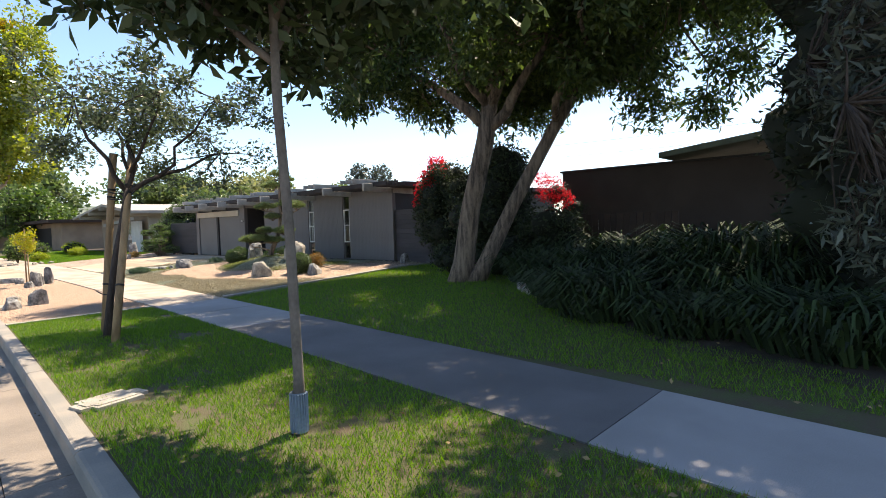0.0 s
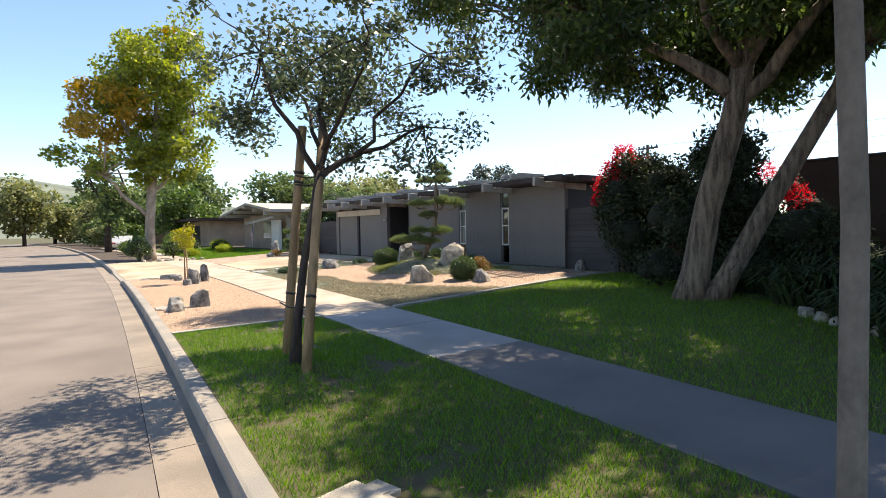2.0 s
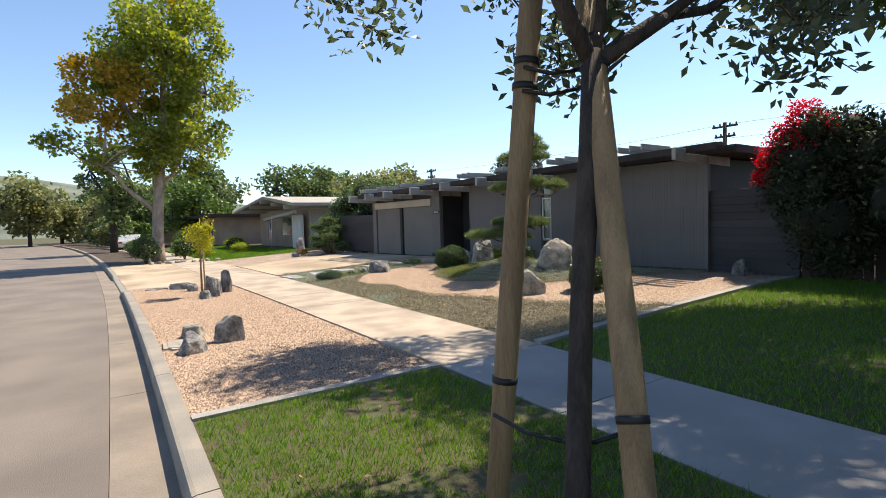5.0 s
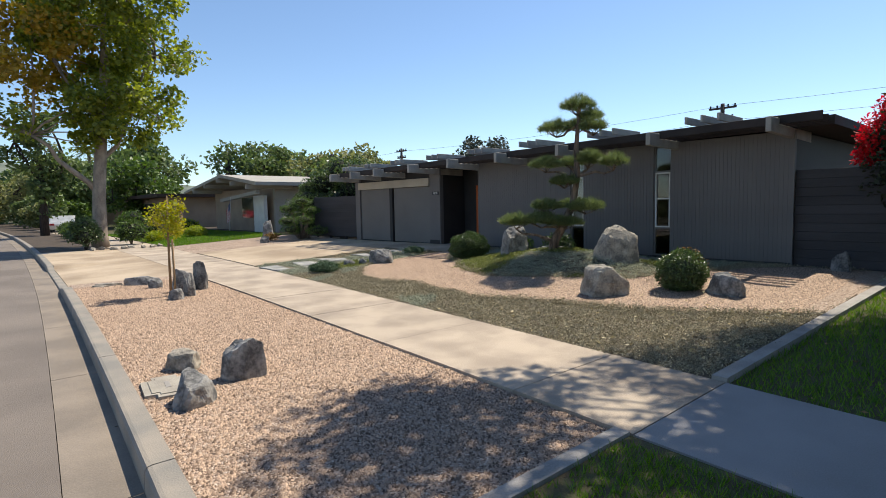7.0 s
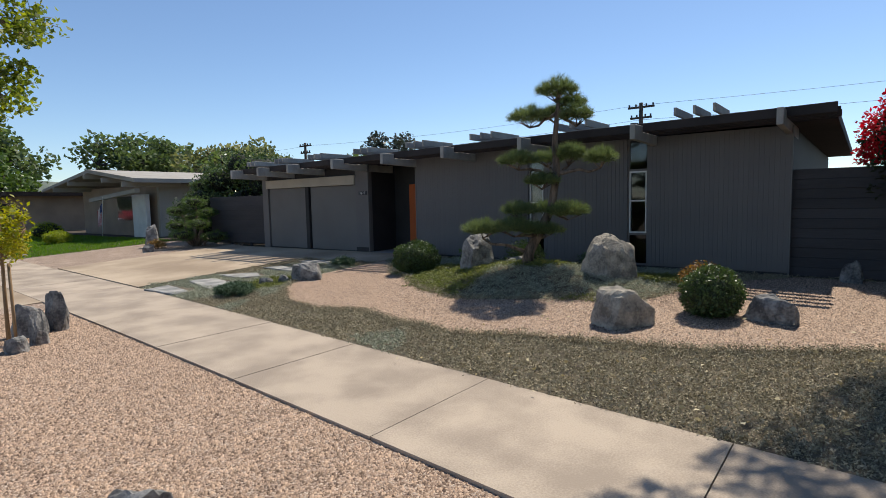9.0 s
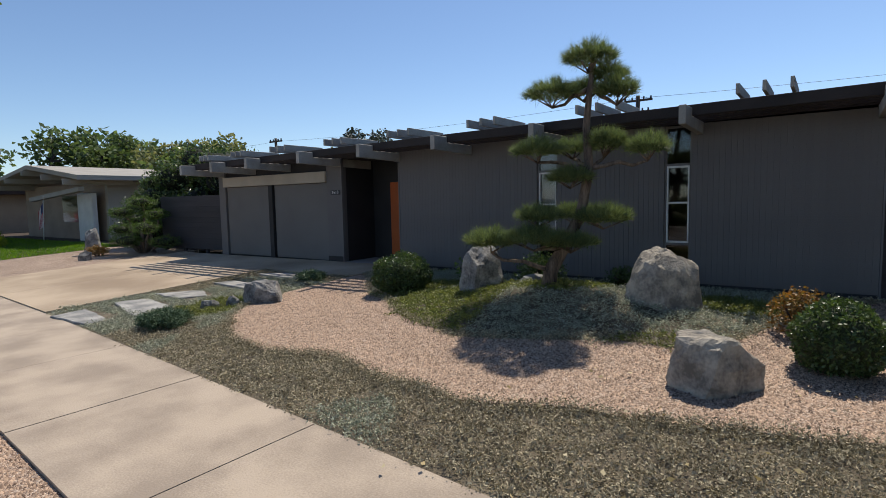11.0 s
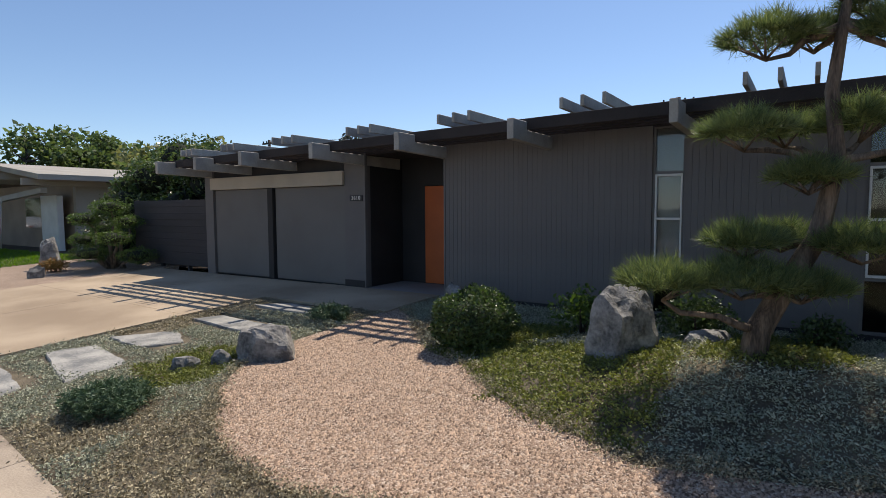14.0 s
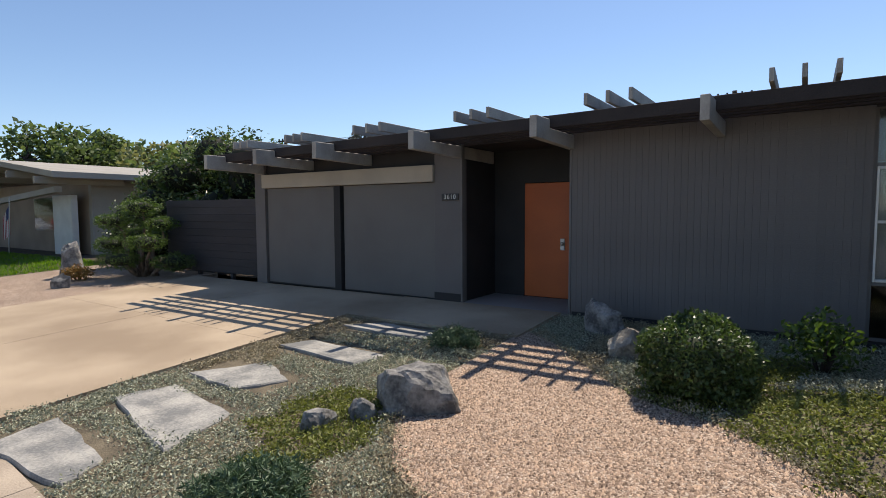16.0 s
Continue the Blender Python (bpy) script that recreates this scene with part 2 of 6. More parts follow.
def part(name, bm, mat, parent=None, label="", smooth=False):
    me = bpy.data.meshes.new(name)
    bm.normal_update()
    bm.to_mesh(me)
    bm.free()
    if smooth:
        for p in me.polygons:
            p.use_smooth = True
    return link(name, me, mat, parent, label)


def raw(name, verts, faces, mat, parent=None, label="", smooth=False):
    me = bpy.data.meshes.new(name)
    me.from_pydata([tuple(v) for v in verts], [], [tuple(q) for q in faces])
    me.update()
    if smooth:
        for p in me.polygons:
            p.use_smooth = True
    return link(name, me, mat, parent, label)


def quads(name, V, mat, parent=None, label="", tris=False):
    """A mesh of loose faces from an array (n, k, 3), k = 3 or 4."""
    V = np.asarray(V, dtype=np.float32)
    n, k = V.shape[:2]
    me = bpy.data.meshes.new(name)
    me.vertices.add(n * k)
    me.vertices.foreach_set("co", V.reshape(-1))
    me.loops.add(n * k)
    me.loops.foreach_set("vertex_index", np.arange(n * k, dtype=np.int32))
    me.polygons.add(n)
    me.polygons.foreach_set("loop_start", np.arange(0, n * k, k, dtype=np.int32))
    me.update(calc_edges=True)
    me.validate()
    return link(name, me, mat, parent, label)


def empty(name, loc=(0, 0, 0), label="", category="", group="", kind=""):
    ob = new(name)
    ob.location = loc
    ob.empty_display_size = 0.1
    return tagged(ob, label, category, group, kind)


def add_box(bm, x0, y0, z0, x1, y1, z1, bevel=0.0):
    g = bmesh.ops.create_cube(bm, size=1.0)
    for v in g["verts"]:
        v.co = Vector(((x0 + x1) / 2 + v.co.x * (x1 - x0), (y0 + y1) / 2 + v.co.y * (y1 - y0), (z0 + z1) / 2 + v.co.z * (z1 - z0)))
    if bevel:
        es = list({e for v in g["verts"] for e in v.link_edges})
        bmesh.ops.bevel(bm, geom=es, offset=bevel, segments=1, affect="EDGES")


def box(name, x0, y0, z0, x1, y1, z1, mat, parent=None, label="", bevel=0.006):
    """A box; its corners are in the parent's own space."""
    bm = bmesh.new()
    add_box(bm, x0, y0, z0, x1, y1, z1, bevel)
    return part(name, bm, mat, parent, label)


def prism(name, outline, axis, a, b, mat, parent=None, label="", bevel=0.0):
    """An outline of (u, v) pushed along an axis from a to b."""
    def put(u, v, w):
        return {"x": (w, u, v), "y": (u, w, v), "z": (u, v, w)}[axis]
    bm = bmesh.new()
    lo = [bm.verts.new(put(u, v, a)) for u, v in outline]
    hi = [bm.verts.new(put(u, v, b)) for u, v in outline]
    bm.faces.new(lo), bm.faces.new(hi)
    for i in range(len(lo)):
        j = (i + 1) % len(lo)
        bm.faces.new((lo[i], lo[j], hi[j], hi[i]))
    bmesh.ops.recalc_face_normals(bm, faces=bm.faces)
    if bevel:
        bmesh.ops.bevel(bm, geom=list(bm.edges), offset=bevel, segments=1, affect="EDGES")
    return part(name, bm, mat, parent, label)


def tube(points, radii, sides=8, wobble=0.0, seed=0):
    """Verts and faces of a tapered limb through the points."""
    rnd = random.Random(seed)
    P = [Vector(p) for p in points]
    verts, faces = [], []
    for i, p in enumerate(P):
        d = (P[min(i + 1, len(P) - 1)] - P[max(i - 1, 0)]).normalized()
        side = d.cross(Vector((0.31, 0.9, 0.17))).normalized()
        up = d.cross(side)
        for k in range(sides):
            a = 2 * math.pi * k / sides
            r = radii[i] * (1 + wobble * rnd.uniform(-1, 1))
            verts.append(p + (side * math.cos(a) + up * math.sin(a)) * r)
        if i:
            for k in range(sides):
                q = (k + 1) % sides
                faces.append(((i - 1) * sides + k, (i - 1) * sides + q, i * sides + q, i * sides + k))
    n = len(verts)
    verts += [P[0], P[-1]]
    for k in range(sides):
        q = (k + 1) % sides
        faces.append((n, q, k))
        faces.append((n + 1, n - sides + k, n - sides + q))
    return verts, faces


def limbs(name, list_of, mat, parent=None, label="", sides=8, wobble=0.08, apart=False):
    """Limbs joined in one mesh, or each an object of its own."""
    if apart:
        for one in list_of:
            limbs(name, [one], mat, parent, label, sides, wobble)
        return None
    verts, faces = [], []
    for s, (pts, rad) in enumerate(list_of):
        v, f = tube(pts, rad, sides, wobble, s)
        o = len(verts)
        verts += v
        faces += [tuple(i + o for i in q) for q in f]
    return raw(name, verts, faces, mat, parent, label, smooth=True)


def bend(a, b, rnd, n=5, sway=0.08):
    a, b = Vector(a), Vector(b)
    L = (b - a).length
    out = []
    for i in range(n + 1):
        t = i / n
        p = a.lerp(b, t)
        if 0 < i < n:
            p += Vector((rnd.uniform(-1, 1), rnd.uniform(-1, 1), rnd.uniform(-0.6, 0.6))) * sway * L
        out.append(p)
    return out


def leaf_faces(C, size, rng, lean=0.7, long=2.0, down=0.0):
    """Leaf quads (pointed lozenges) round the centres C (n, 3)."""
    n = len(C)
    d = rng.normal(size=(n, 3))
    d[:, 2] = d[:, 2] * lean - down
    d /= np.linalg.norm(d, axis=1, keepdims=True) + 1e-9
    s = np.cross(d, rng.normal(size=(n, 3)))
    s /= np.linalg.norm(s, axis=1, keepdims=True) + 1e-9
    L = (size * rng.uniform(0.6, 1.3, n))[:, None]
    Wd = L / long
    nrm = np.cross(d, s) * L * 0.12
    return np.stack([C, C + d * L * 0.5 + s * Wd * 0.5 + nrm, C + d * L, C + d * L * 0.5 - s * Wd * 0.5 + nrm], 1)


def clumps(centres, radii, per, rng, shell=0.45, flat=1.0):
    """Points in and near the skins of uneven clumps."""
    out = []
    for c, r, k in zip(centres, radii, per):
        v = rng.normal(size=(k, 3))
        v /= np.linalg.norm(v, axis=1, keepdims=True)
        q = v * (rng.uniform(shell, 1.0, (k, 1)) ** 0.7) * r
        q *= 1 + 0.18 * np.sin(v[:, :1] * 5 + c[0]) * np.cos(v[:, 1:2] * 4 + c[1])
        q[:, 2] *= flat
        out.append(q + np.asarray(c))
    return np.concatenate(out)


def curve(y, y0, a, b, c, slope):
    """A street line: bent up to y0, then running on almost straight."""
    if y <= y0:
        return a + b * y + c * y * y
    return a + b * y0 + c * y0 * y0 + slope * (y - y0) - 0.0008 * (y - y0) ** 2


def kerb_x(y):
    return curve(y, 22.0, -2.17, 0.118, -0.0012, 0.062)


def walk_l(y):
    return curve(y, 22.0, 0.25, 0.118, -0.0013, 0.062)


def walk_r(y):
    return curve(y, 22.0, 1.68, 0.113, -0.0006, 0.072)


def ground_z(x, y):
    """Height of the lots: level by the walk, rising to the houses, a mound under the pine."""
    t = min(max((x - walk_r(y)) / 5.5, 0.0), 1.0)
    return 0.27 * t + 0.40 * math.exp(-((x - 6.9) / 1.0) ** 2 - ((y - 14.9) / 1.95) ** 2)


def strip_y(x):
    """The concrete strip between lawn and garden runs a little towards the street's start."""
    return 10.30 - 0.048 * (x - 2.8)


def hedge_x(y):
    """Street-side edge of the shaded planting."""
    return float(np.interp(y, (-12, -1.7, -0.1, 0.95, 2.64, 4.3, 6.5, 8.0), (2.2, 2.4, 2.85, 3.25, 4.25, 6.2, 7.5, 9.5)))


def sheet(name, fa, fb, y0, y1, mat, zf, nx=6, ny=60, skirt=0.0, parent=None, label=""):
    """A strip between two lines x = fa(y) and x = fb(y), with a skirt down its edges."""
    ny = max(2, ny)
    verts, faces = [], []
    for j in range(ny + 1):
        y = y0 + (y1 - y0) * j / ny
        for i in range(nx + 1):
            x = fa(y) + (fb(y) - fa(y)) * i / nx
            verts.append((x, y, zf(x, y)))
    for j in range(ny):
        for i in range(nx):
            a = j * (nx + 1) + i
            faces.append((a, a + 1, a + nx + 2, a + nx + 1))
    if skirt:
        ring = list(range(nx + 1)) + [(j + 1) * (nx + 1) + nx for j in range(ny)] + [ny * (nx + 1) + i for i in range(nx - 1, -1, -1)] + [j * (nx + 1) for j in range(ny - 1, 0, -1)]
        o = len(verts)
        verts += [(verts[k][0], verts[k][1], verts[k][2] - skirt) for k in ring]
        m = len(ring)
        for q in range(m):
            r = (q + 1) % m
            faces.append((ring[q], o + q, o + r, ring[r]))
    return raw(name, verts, faces, mat, parent, label)

# ---- ground ----
def flat(z):
    return lambda x, y: z


def far_z(x, y):
    return -0.40


tagged(sheet("ground", lambda y: -900.0, lambda y: 900.0, -700, 1100, M_TURF, far_z, 40, 40), "dry earth and scrub ground reaching the horizon", "ground", kind="structure")
tagged(sheet("road", lambda y: kerb_x(y) - 9.6, lambda y: kerb_x(y) - 0.56, -30, 130, M_ASPHALT, flat(-0.155), 8, 80, 0.2), "sun-bleached grey asphalt street curving gently", "road", kind="structure")
gutter = empty("gutter", label="pale concrete gutter pan beside the kerb", category="gutter", kind="structure")
for g0 in list(np.arange(-30, 60, 3.0)) + [60.0]:
    g1 = g0 + 3.0 if g0 < 60 else 130.0
    sheet("gutter_length", lambda y: kerb_x(y) - 0.556, lambda y: kerb_x(y) - 0.17, g0 + 0.005, g1 - 0.005, M_GUTTER, lambda x, y: -0.15, 2, 6, 0.2, gutter)
tagged(sheet("far_pavement", lambda y: kerb_x(y) - 13.0, lambda y: kerb_x(y) - 9.9, -30, 130, M_GUTTER, flat(0.0), 2, 80, 0.3), "concrete pavement across the street", "pavement", kind="structure")
tagged(sheet("far_lots", lambda y: -80.0, lambda y: kerb_x(y) - 13.05, -30, 130, M_TURF, flat(-0.02), 6, 40, 0.2), "planted front lots across the street", "ground", kind="structure")

kerb = empty("kerb", label="weathered concrete kerb with a rounded front edge", category="kerb", kind="structure")


def kerb_piece(y0, y1):
    n = 6
    prof = [(-0.175, -0.25), (-0.165, -0.03), (-0.15, -0.006), (-0.125, 0.0), (0.0, 0.0), (0.0, -0.25)]
    verts, faces = [], []
    for j in range(n + 1):
        y = y0 + (y1 - y0) * j / n
        drop = 0.0
        if 21.8 < y < 27.6:       # dropped kerb of the driveway
            drop = 0.11 * min(1, (y - 21.8) / 0.6, (27.6 - y) / 0.6)
        for u, v in prof:
            verts.append((kerb_x(y) + u, y, v - (drop if v > -0.2 else 0)))
    k = len(prof)
    for j in range(n):
        for i in range(k - 1):
            a = j * k + i
            faces.append((a, a + k, a + k + 1, a + 1))
    faces.append(tuple(range(k)))
    faces.append(tuple(n * k + i for i in reversed(range(k))))
    raw("kerb_stone", verts, faces, M_KERB, kerb)


for a in np.arange(-30, 60, 3.0):
    kerb_piece(a + 0.006, a + 2.994)
tagged(sheet("kerb_far_stretch", lambda y: kerb_x(y) - 0.17, lambda y: kerb_x(y), 60, 130, M_KERB, flat(0.0), 1, 30, 0.2), "concrete kerb running into the distance", "kerb", kind="structure")

def verge_z(x, y):
    return -0.012 + 0.11 * math.exp(-((x + 0.50) / 0.55) ** 2 - ((y - 7.05) / 0.9) ** 2)


# verge: turf, then gravel behind a concrete strip, then the driveway apron
tagged(sheet("verge_turf", lambda y: kerb_x(y) + 0.003, lambda y: walk_l(y) - 0.003, -30, 10.30, M_TURF, verge_z, 16, 160, 0.2), "mown turf verge between kerb and walk", "lawn", kind="structure")
tagged(sheet("verge_edging", lambda y: kerb_x(y) + 0.003, lambda y: walk_l(y) - 0.003, 10.305, 10.42, M_EDGING, flat(0.012), 6, 1, 0.2), "low concrete strip between turf and gravel", "edging", kind="structure")
tagged(sheet("verge_gravel", lambda y: kerb_x(y) + 0.003, lambda y: walk_l(y) - 0.003, 10.425, 22.2, M_GRAVEL, flat(-0.025), 12, 60, 0.2), "pinkish crushed gravel bed on the verge", "gravel", kind="structure")
tagged(sheet("apron", lambda y: kerb_x(y) + 0.003, lambda y: walk_l(y) - 0.003, 22.205, 28.0, M_DRIVE, lambda x, y: -0.10 + 0.095 * min(1, max(0, (x - kerb_x(y)) / (walk_l(y) - kerb_x(y)))) if 22.2 < y < 27.4 else -0.004, 8, 40, 0.2), "sandy concrete driveway apron", "driveway", kind="structure")
tagged(sheet("verge_beyond", lambda y: kerb_x(y) + 0.003, lambda y: walk_l(y) - 0.003, 28.005, 34.0, M_DRIVE, flat(-0.004), 4, 20, 0.2), "pale concrete verge before the street tree", "pavement", kind="structure")
tagged(sheet("verge_far_bed", lambda y: kerb_x(y) + 0.003, lambda y: walk_l(y) - 0.003, 34.005, 130.0, M_SOIL, flat(-0.004), 4, 40, 0.2), "planted soil verge under the street tree", "flower bed", kind="structure")

# walk slabs
sidewalk = empty("sidewalk", label="concrete front walk of broad slabs, sandy, grey and one darkened for tree shade", category="pavement", kind="structure")
JOINTS = [-30, -26, -21.5, -17, -12.5, -9.0, -4.2, 0.25, 6.54, 8.55, 10.28, 11.37, 13.4, 15.36, 17.2, 19.1, 20.9, 22.8, 24.7, 26.6, 28.5, 31, 34, 37, 40, 44, 48, 53, 58, 64, 70]
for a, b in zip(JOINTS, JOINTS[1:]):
    # Slabs under the trees take greyer tones with shade in them, deepest on one.
    m = M_WALK_SHADED if a == 0.25 else M_WALK_GREY if b <= 11.3 else M_WALK
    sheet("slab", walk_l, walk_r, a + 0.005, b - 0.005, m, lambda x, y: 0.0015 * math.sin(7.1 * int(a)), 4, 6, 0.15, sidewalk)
tagged(sheet("walk_bedding", lambda y: walk_l(y) + 0.01, lambda y: walk_r(y) - 0.01, -30, 130, M_SOIL, flat(-0.02), 1, 60), "dark earth bedding in the walk joints", "soil", kind="structure")

# the near lawn, its bed, the front garden, the driveway and the neighbour's lawn
lawn = tagged(sheet("lawn", lambda y: walk_r(y) + 0.004, lambda y: 9.95, -30, 10.29, M_TURF, lambda x, y: ground_z(x, y) - (0.02 if y < strip_y(x) + 0.05 else 0.12), 16, 260, 0.2), "shaded green front lawn rising to the fence", "lawn", kind="structure")
tagged(sheet("lot_behind", lambda y: 9.951, lambda y: 40.0, -30, 70.0, M_SOIL, flat(0.245), 8, 30), "bare soil behind the fences", "soil", kind="structure")


def bed_edge(y):
    """Street-side edge of the garden gravel."""
    ys = (10.0, 10.5, 11.5, 12.5, 13.7, 14.7, 15.7, 16.5, 17.3, 17.8, 18.5, 19.1, 19.5)
    xs = (5.9, 5.5, 4.95, 4.62, 4.42, 4.14, 4.30, 4.45, 4.25, 4.30, 4.62, 5.05, 5.62)
    return float(np.interp(y, ys, xs)) + 0.03 * math.sin(5.1 * y)


def bed_back(y):
    """House-side edge of the gravel, where the planted mound begins."""
    ys = (10.0, 11.5, 12.1, 12.5, 12.9, 13.3, 14.0, 14.8, 15.6, 16.2, 16.9, 17.4, 18.0, 18.8, 19.6)
    xs = (9.36, 9.3, 8.6, 7.4, 6.4, 5.92, 5.80, 5.65, 5.42, 5.68, 6.05, 6.45, 6.75, 7.6, 8.3)
    return float(np.interp(y, ys, xs)) + 0.04 * math.sin(3.3 * y)


def in_gravel(x, y):
    return strip_y(x) + 0.14 < y < 19.75 and bed_edge(y) < x < max(bed_back(y), bed_edge(y))


garden = tagged(sheet("garden_bed", lambda y: walk_r(y) + 0.004, lambda y: 9.40, 9.95, 22.35, M_COVER, lambda x, y: ground_z(x, y) - (0.01 if y > strip_y(x) + 0.04 else 0.14), 40, 160, 0.2), "low planted front garden rising to the house", "garden", kind="structure")
tagged(sheet("garden_gravel", bed_edge, lambda y: max(bed_back(y), bed_edge(y) + 0.02), 9.95, 19.75, M_GRAVEL, lambda x, y: ground_z(x, y) + (0.012 if y > strip_y(x) + 0.09 else -0.15), 24, 160, 0.03), "pinkish crushed gravel path winding through the garden", "gravel", kind="structure")
edge_ob = empty("lawn_edging", label="narrow pale concrete strip between lawn and gravel", category="edging", kind="structure")
for i in range(5):
    x0, x1 = walk_r(10.3) + 0.01 + i * 1.31, walk_r(10.3) + 0.004 + (i + 1) * 1.31
    y0, y1 = strip_y(x0) - 0.03, strip_y(x1) - 0.03
    z0, z1 = ground_z(x0, 10.3) + 0.035, ground_z(x1, 10.3) + 0.035
    raw("strip", [(x0, y0, z0), (x1, y1, z1), (x1, y1 + 0.125, z1), (x0, y0 + 0.125, z0), (x0, y0, z0 - 0.15), (x1, y1, z1 - 0.15), (x1, y1 + 0.125, z1 - 0.15), (x0, y0 + 0.125, z0 - 0.15)],
        [(0, 1, 2, 3), (4, 7, 6, 5), (0, 4, 5, 1), (3, 2, 6, 7), (0, 3, 7, 4), (1, 5, 6, 2)], M_EDGING, edge_ob)

driveway = empty("driveway", label="sandy stained concrete driveway in four panels", category="driveway", kind="structure")
for ya, yb in ((22.36, 25.2), (25.21, 28.15)):
    for k in range(2):
        f0 = lambda y, k=k: walk_r(y) + 0.006 + (9.40 - walk_r(y) - 0.006) * (k / 2) + 0.005 * k
        f1 = lambda y, k=k: walk_r(y) + 0.006 + (9.40 - walk_r(y) - 0.006) * ((k + 1) / 2)
        sheet("panel", f0, f1, ya, yb, M_DRIVE, lambda x, y: ground_z(x, y) + 0.02, 6, 6, 0.12, driveway)
tagged(sheet("porch_slab", lambda y: 8.06, lambda y: 9.40, 19.7, 22.35, M_DRIVE, lambda x, y: ground_z(x, y) + 0.03, 4, 6, 0.12), "grey concrete porch walk in front of the entry", "pavement", kind="structure")
tagged(sheet("side_gravel", lambda y: walk_r(y) + 0.004, lambda y: 9.95, 28.16, 33.0, M_GRAVEL, ground_z, 20, 40, 0.1), "gravel and soil bed beside the driveway", "gravel", kind="structure")
tagged(sheet("next_lawn", lambda y: walk_r(y) + 0.004, lambda y: 9.95, 33.005, 52.0, M_TURF, ground_z, 12, 40, 0.1), "bright green lawn of the next house", "lawn", kind="structure")
tagged(sheet("next_lots", lambda y: walk_r(y) + 0.004, lambda y: 9.95, 52.005, 130.0, M_TURF, lambda x, y: ground_z(x, y), 6, 20, 0.1), "planted lots farther down the street", "ground", kind="structure")

# ---- the grey house ----
FX, WT = 9.41, 0.15            # front plane, wall thickness
house = empty("house", (FX, 19.0, 0.25), "low flat-roofed house clad in grey vertical grooved siding", "house")
house.matrix_basis = Matrix.Identity(4)
Z0, Z1 = 0.20, 2.70


def wall(y0, y1, z0=Z0, z1=Z1, mat=M_SIDING, x0=FX, x1=FX + WT):
    return box("wall", x0, y0, z0, x1, y1, z1, mat, house, bevel=0.0)


WIN_R, WIN_L = (13.945, 14.33), (16.07, 16.455)
wall(11.71, WIN_R[0])
wall(WIN_R[1], WIN_L[0])
wall(WIN_L[1], 19.57)
wall(21.28, 21.76)
wall(25.76, 26.05)
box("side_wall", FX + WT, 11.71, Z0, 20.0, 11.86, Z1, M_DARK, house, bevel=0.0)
box("side_wall", FX + WT, 25.90, Z0, 20.0, 26.05, Z1, M_SIDING, house, bevel=0.0)
box("rear_wall", 19.85, 11.87, Z0, 20.0, 25.89, Z1, M_SIDING, house, bevel=0.0)
box("entry_wall", FX + WT, 21.28, Z0, 10.47, 21.40, Z1, M_DARK, house, "near-black entry side wall", bevel=0.0)
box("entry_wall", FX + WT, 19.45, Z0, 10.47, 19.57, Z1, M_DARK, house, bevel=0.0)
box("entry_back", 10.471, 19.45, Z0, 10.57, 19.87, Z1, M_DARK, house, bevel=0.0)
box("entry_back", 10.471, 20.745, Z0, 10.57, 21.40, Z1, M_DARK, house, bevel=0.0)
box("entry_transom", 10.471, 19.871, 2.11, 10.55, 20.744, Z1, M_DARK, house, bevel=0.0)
box("entry_floor", FX - 0.01, 19.571, 0.12, 10.47, 21.279, 0.30, M_WALK_GREY, house, bevel=0.0)
box("interior_floor", FX + WT, 11.87, 0.20, 19.84, 19.44, 0.28, M_BROWN_WALL, house, bevel=0.0)
box("plinth", FX - 0.012, 11.72, 0.12, FX + 0.0, 19.55, 0.33, M_DARK, house, "dark base strip", bevel=0.0)
box("plinth", FX - 0.022, 21.27, 0.12, FX + 0.0, 21.76, 0.42, M_DARK, house, "dark base strip", bevel=0.0)
# roof deck behind the front wall, and open slats over the beams in front of it
box("roof", FX + 0.02, 11.12, 2.70, 20.3, 26.4, 2.86, M_ROOF, house, "thin dark flat roof", bevel=0.0)
for i, (x, zt) in enumerate(((8.60, 2.845), (8.80, 2.80), (9.00, 2.80), (9.20, 2.80))):
    box("eave_slat", x, 11.10 - 0.03 * (i % 2), 2.70, x + 0.04, 26.42, zt, M_ROOF, house, "long dark eave slat", bevel=0.004)
BEAMS = [11.75, 13.84, 15.98, 17.83, 19.59, 21.31, 23.10, 24.48, 25.82]
for y in BEAMS:
    prism("beam", [(8.21, 2.555), (10.4, 2.50), (10.4, 2.698), (8.595, 2.698), (8.595, 2.80), (8.21, 2.80)], "y", y - 0.045, y + 0.045, M_BEAM, house, "pale grey beam end standing out beyond the eave", 0.006)
for y0, y1 in zip(BEAMS, BEAMS[1:]):
    for k in (0.44, 0.58, 0.72):
        y = y0 + (y1 - y0) * k
        box("roof_bar", 8.52, y - 0.022, 2.90, 9.62, y + 0.022, 3.03, M_BEAM, house, "short pale bar lying on the eave slats", bevel=0.004)
box("purlin", 9.27, 11.3, 2.80, 9.33, 26.2, 2.899, M_ROOF, house, "long dark purlin under the bars", bevel=0.004)
# the roof falls slightly towards the garage
for ob in [o for o in house.children if o.name.split(".")[0] in ("roof", "eave_slat", "beam", "roof_bar", "purlin")]:
    for v in ob.data.vertices:
        v.co.z -= 0.012 * (v.co.y - 15.0)
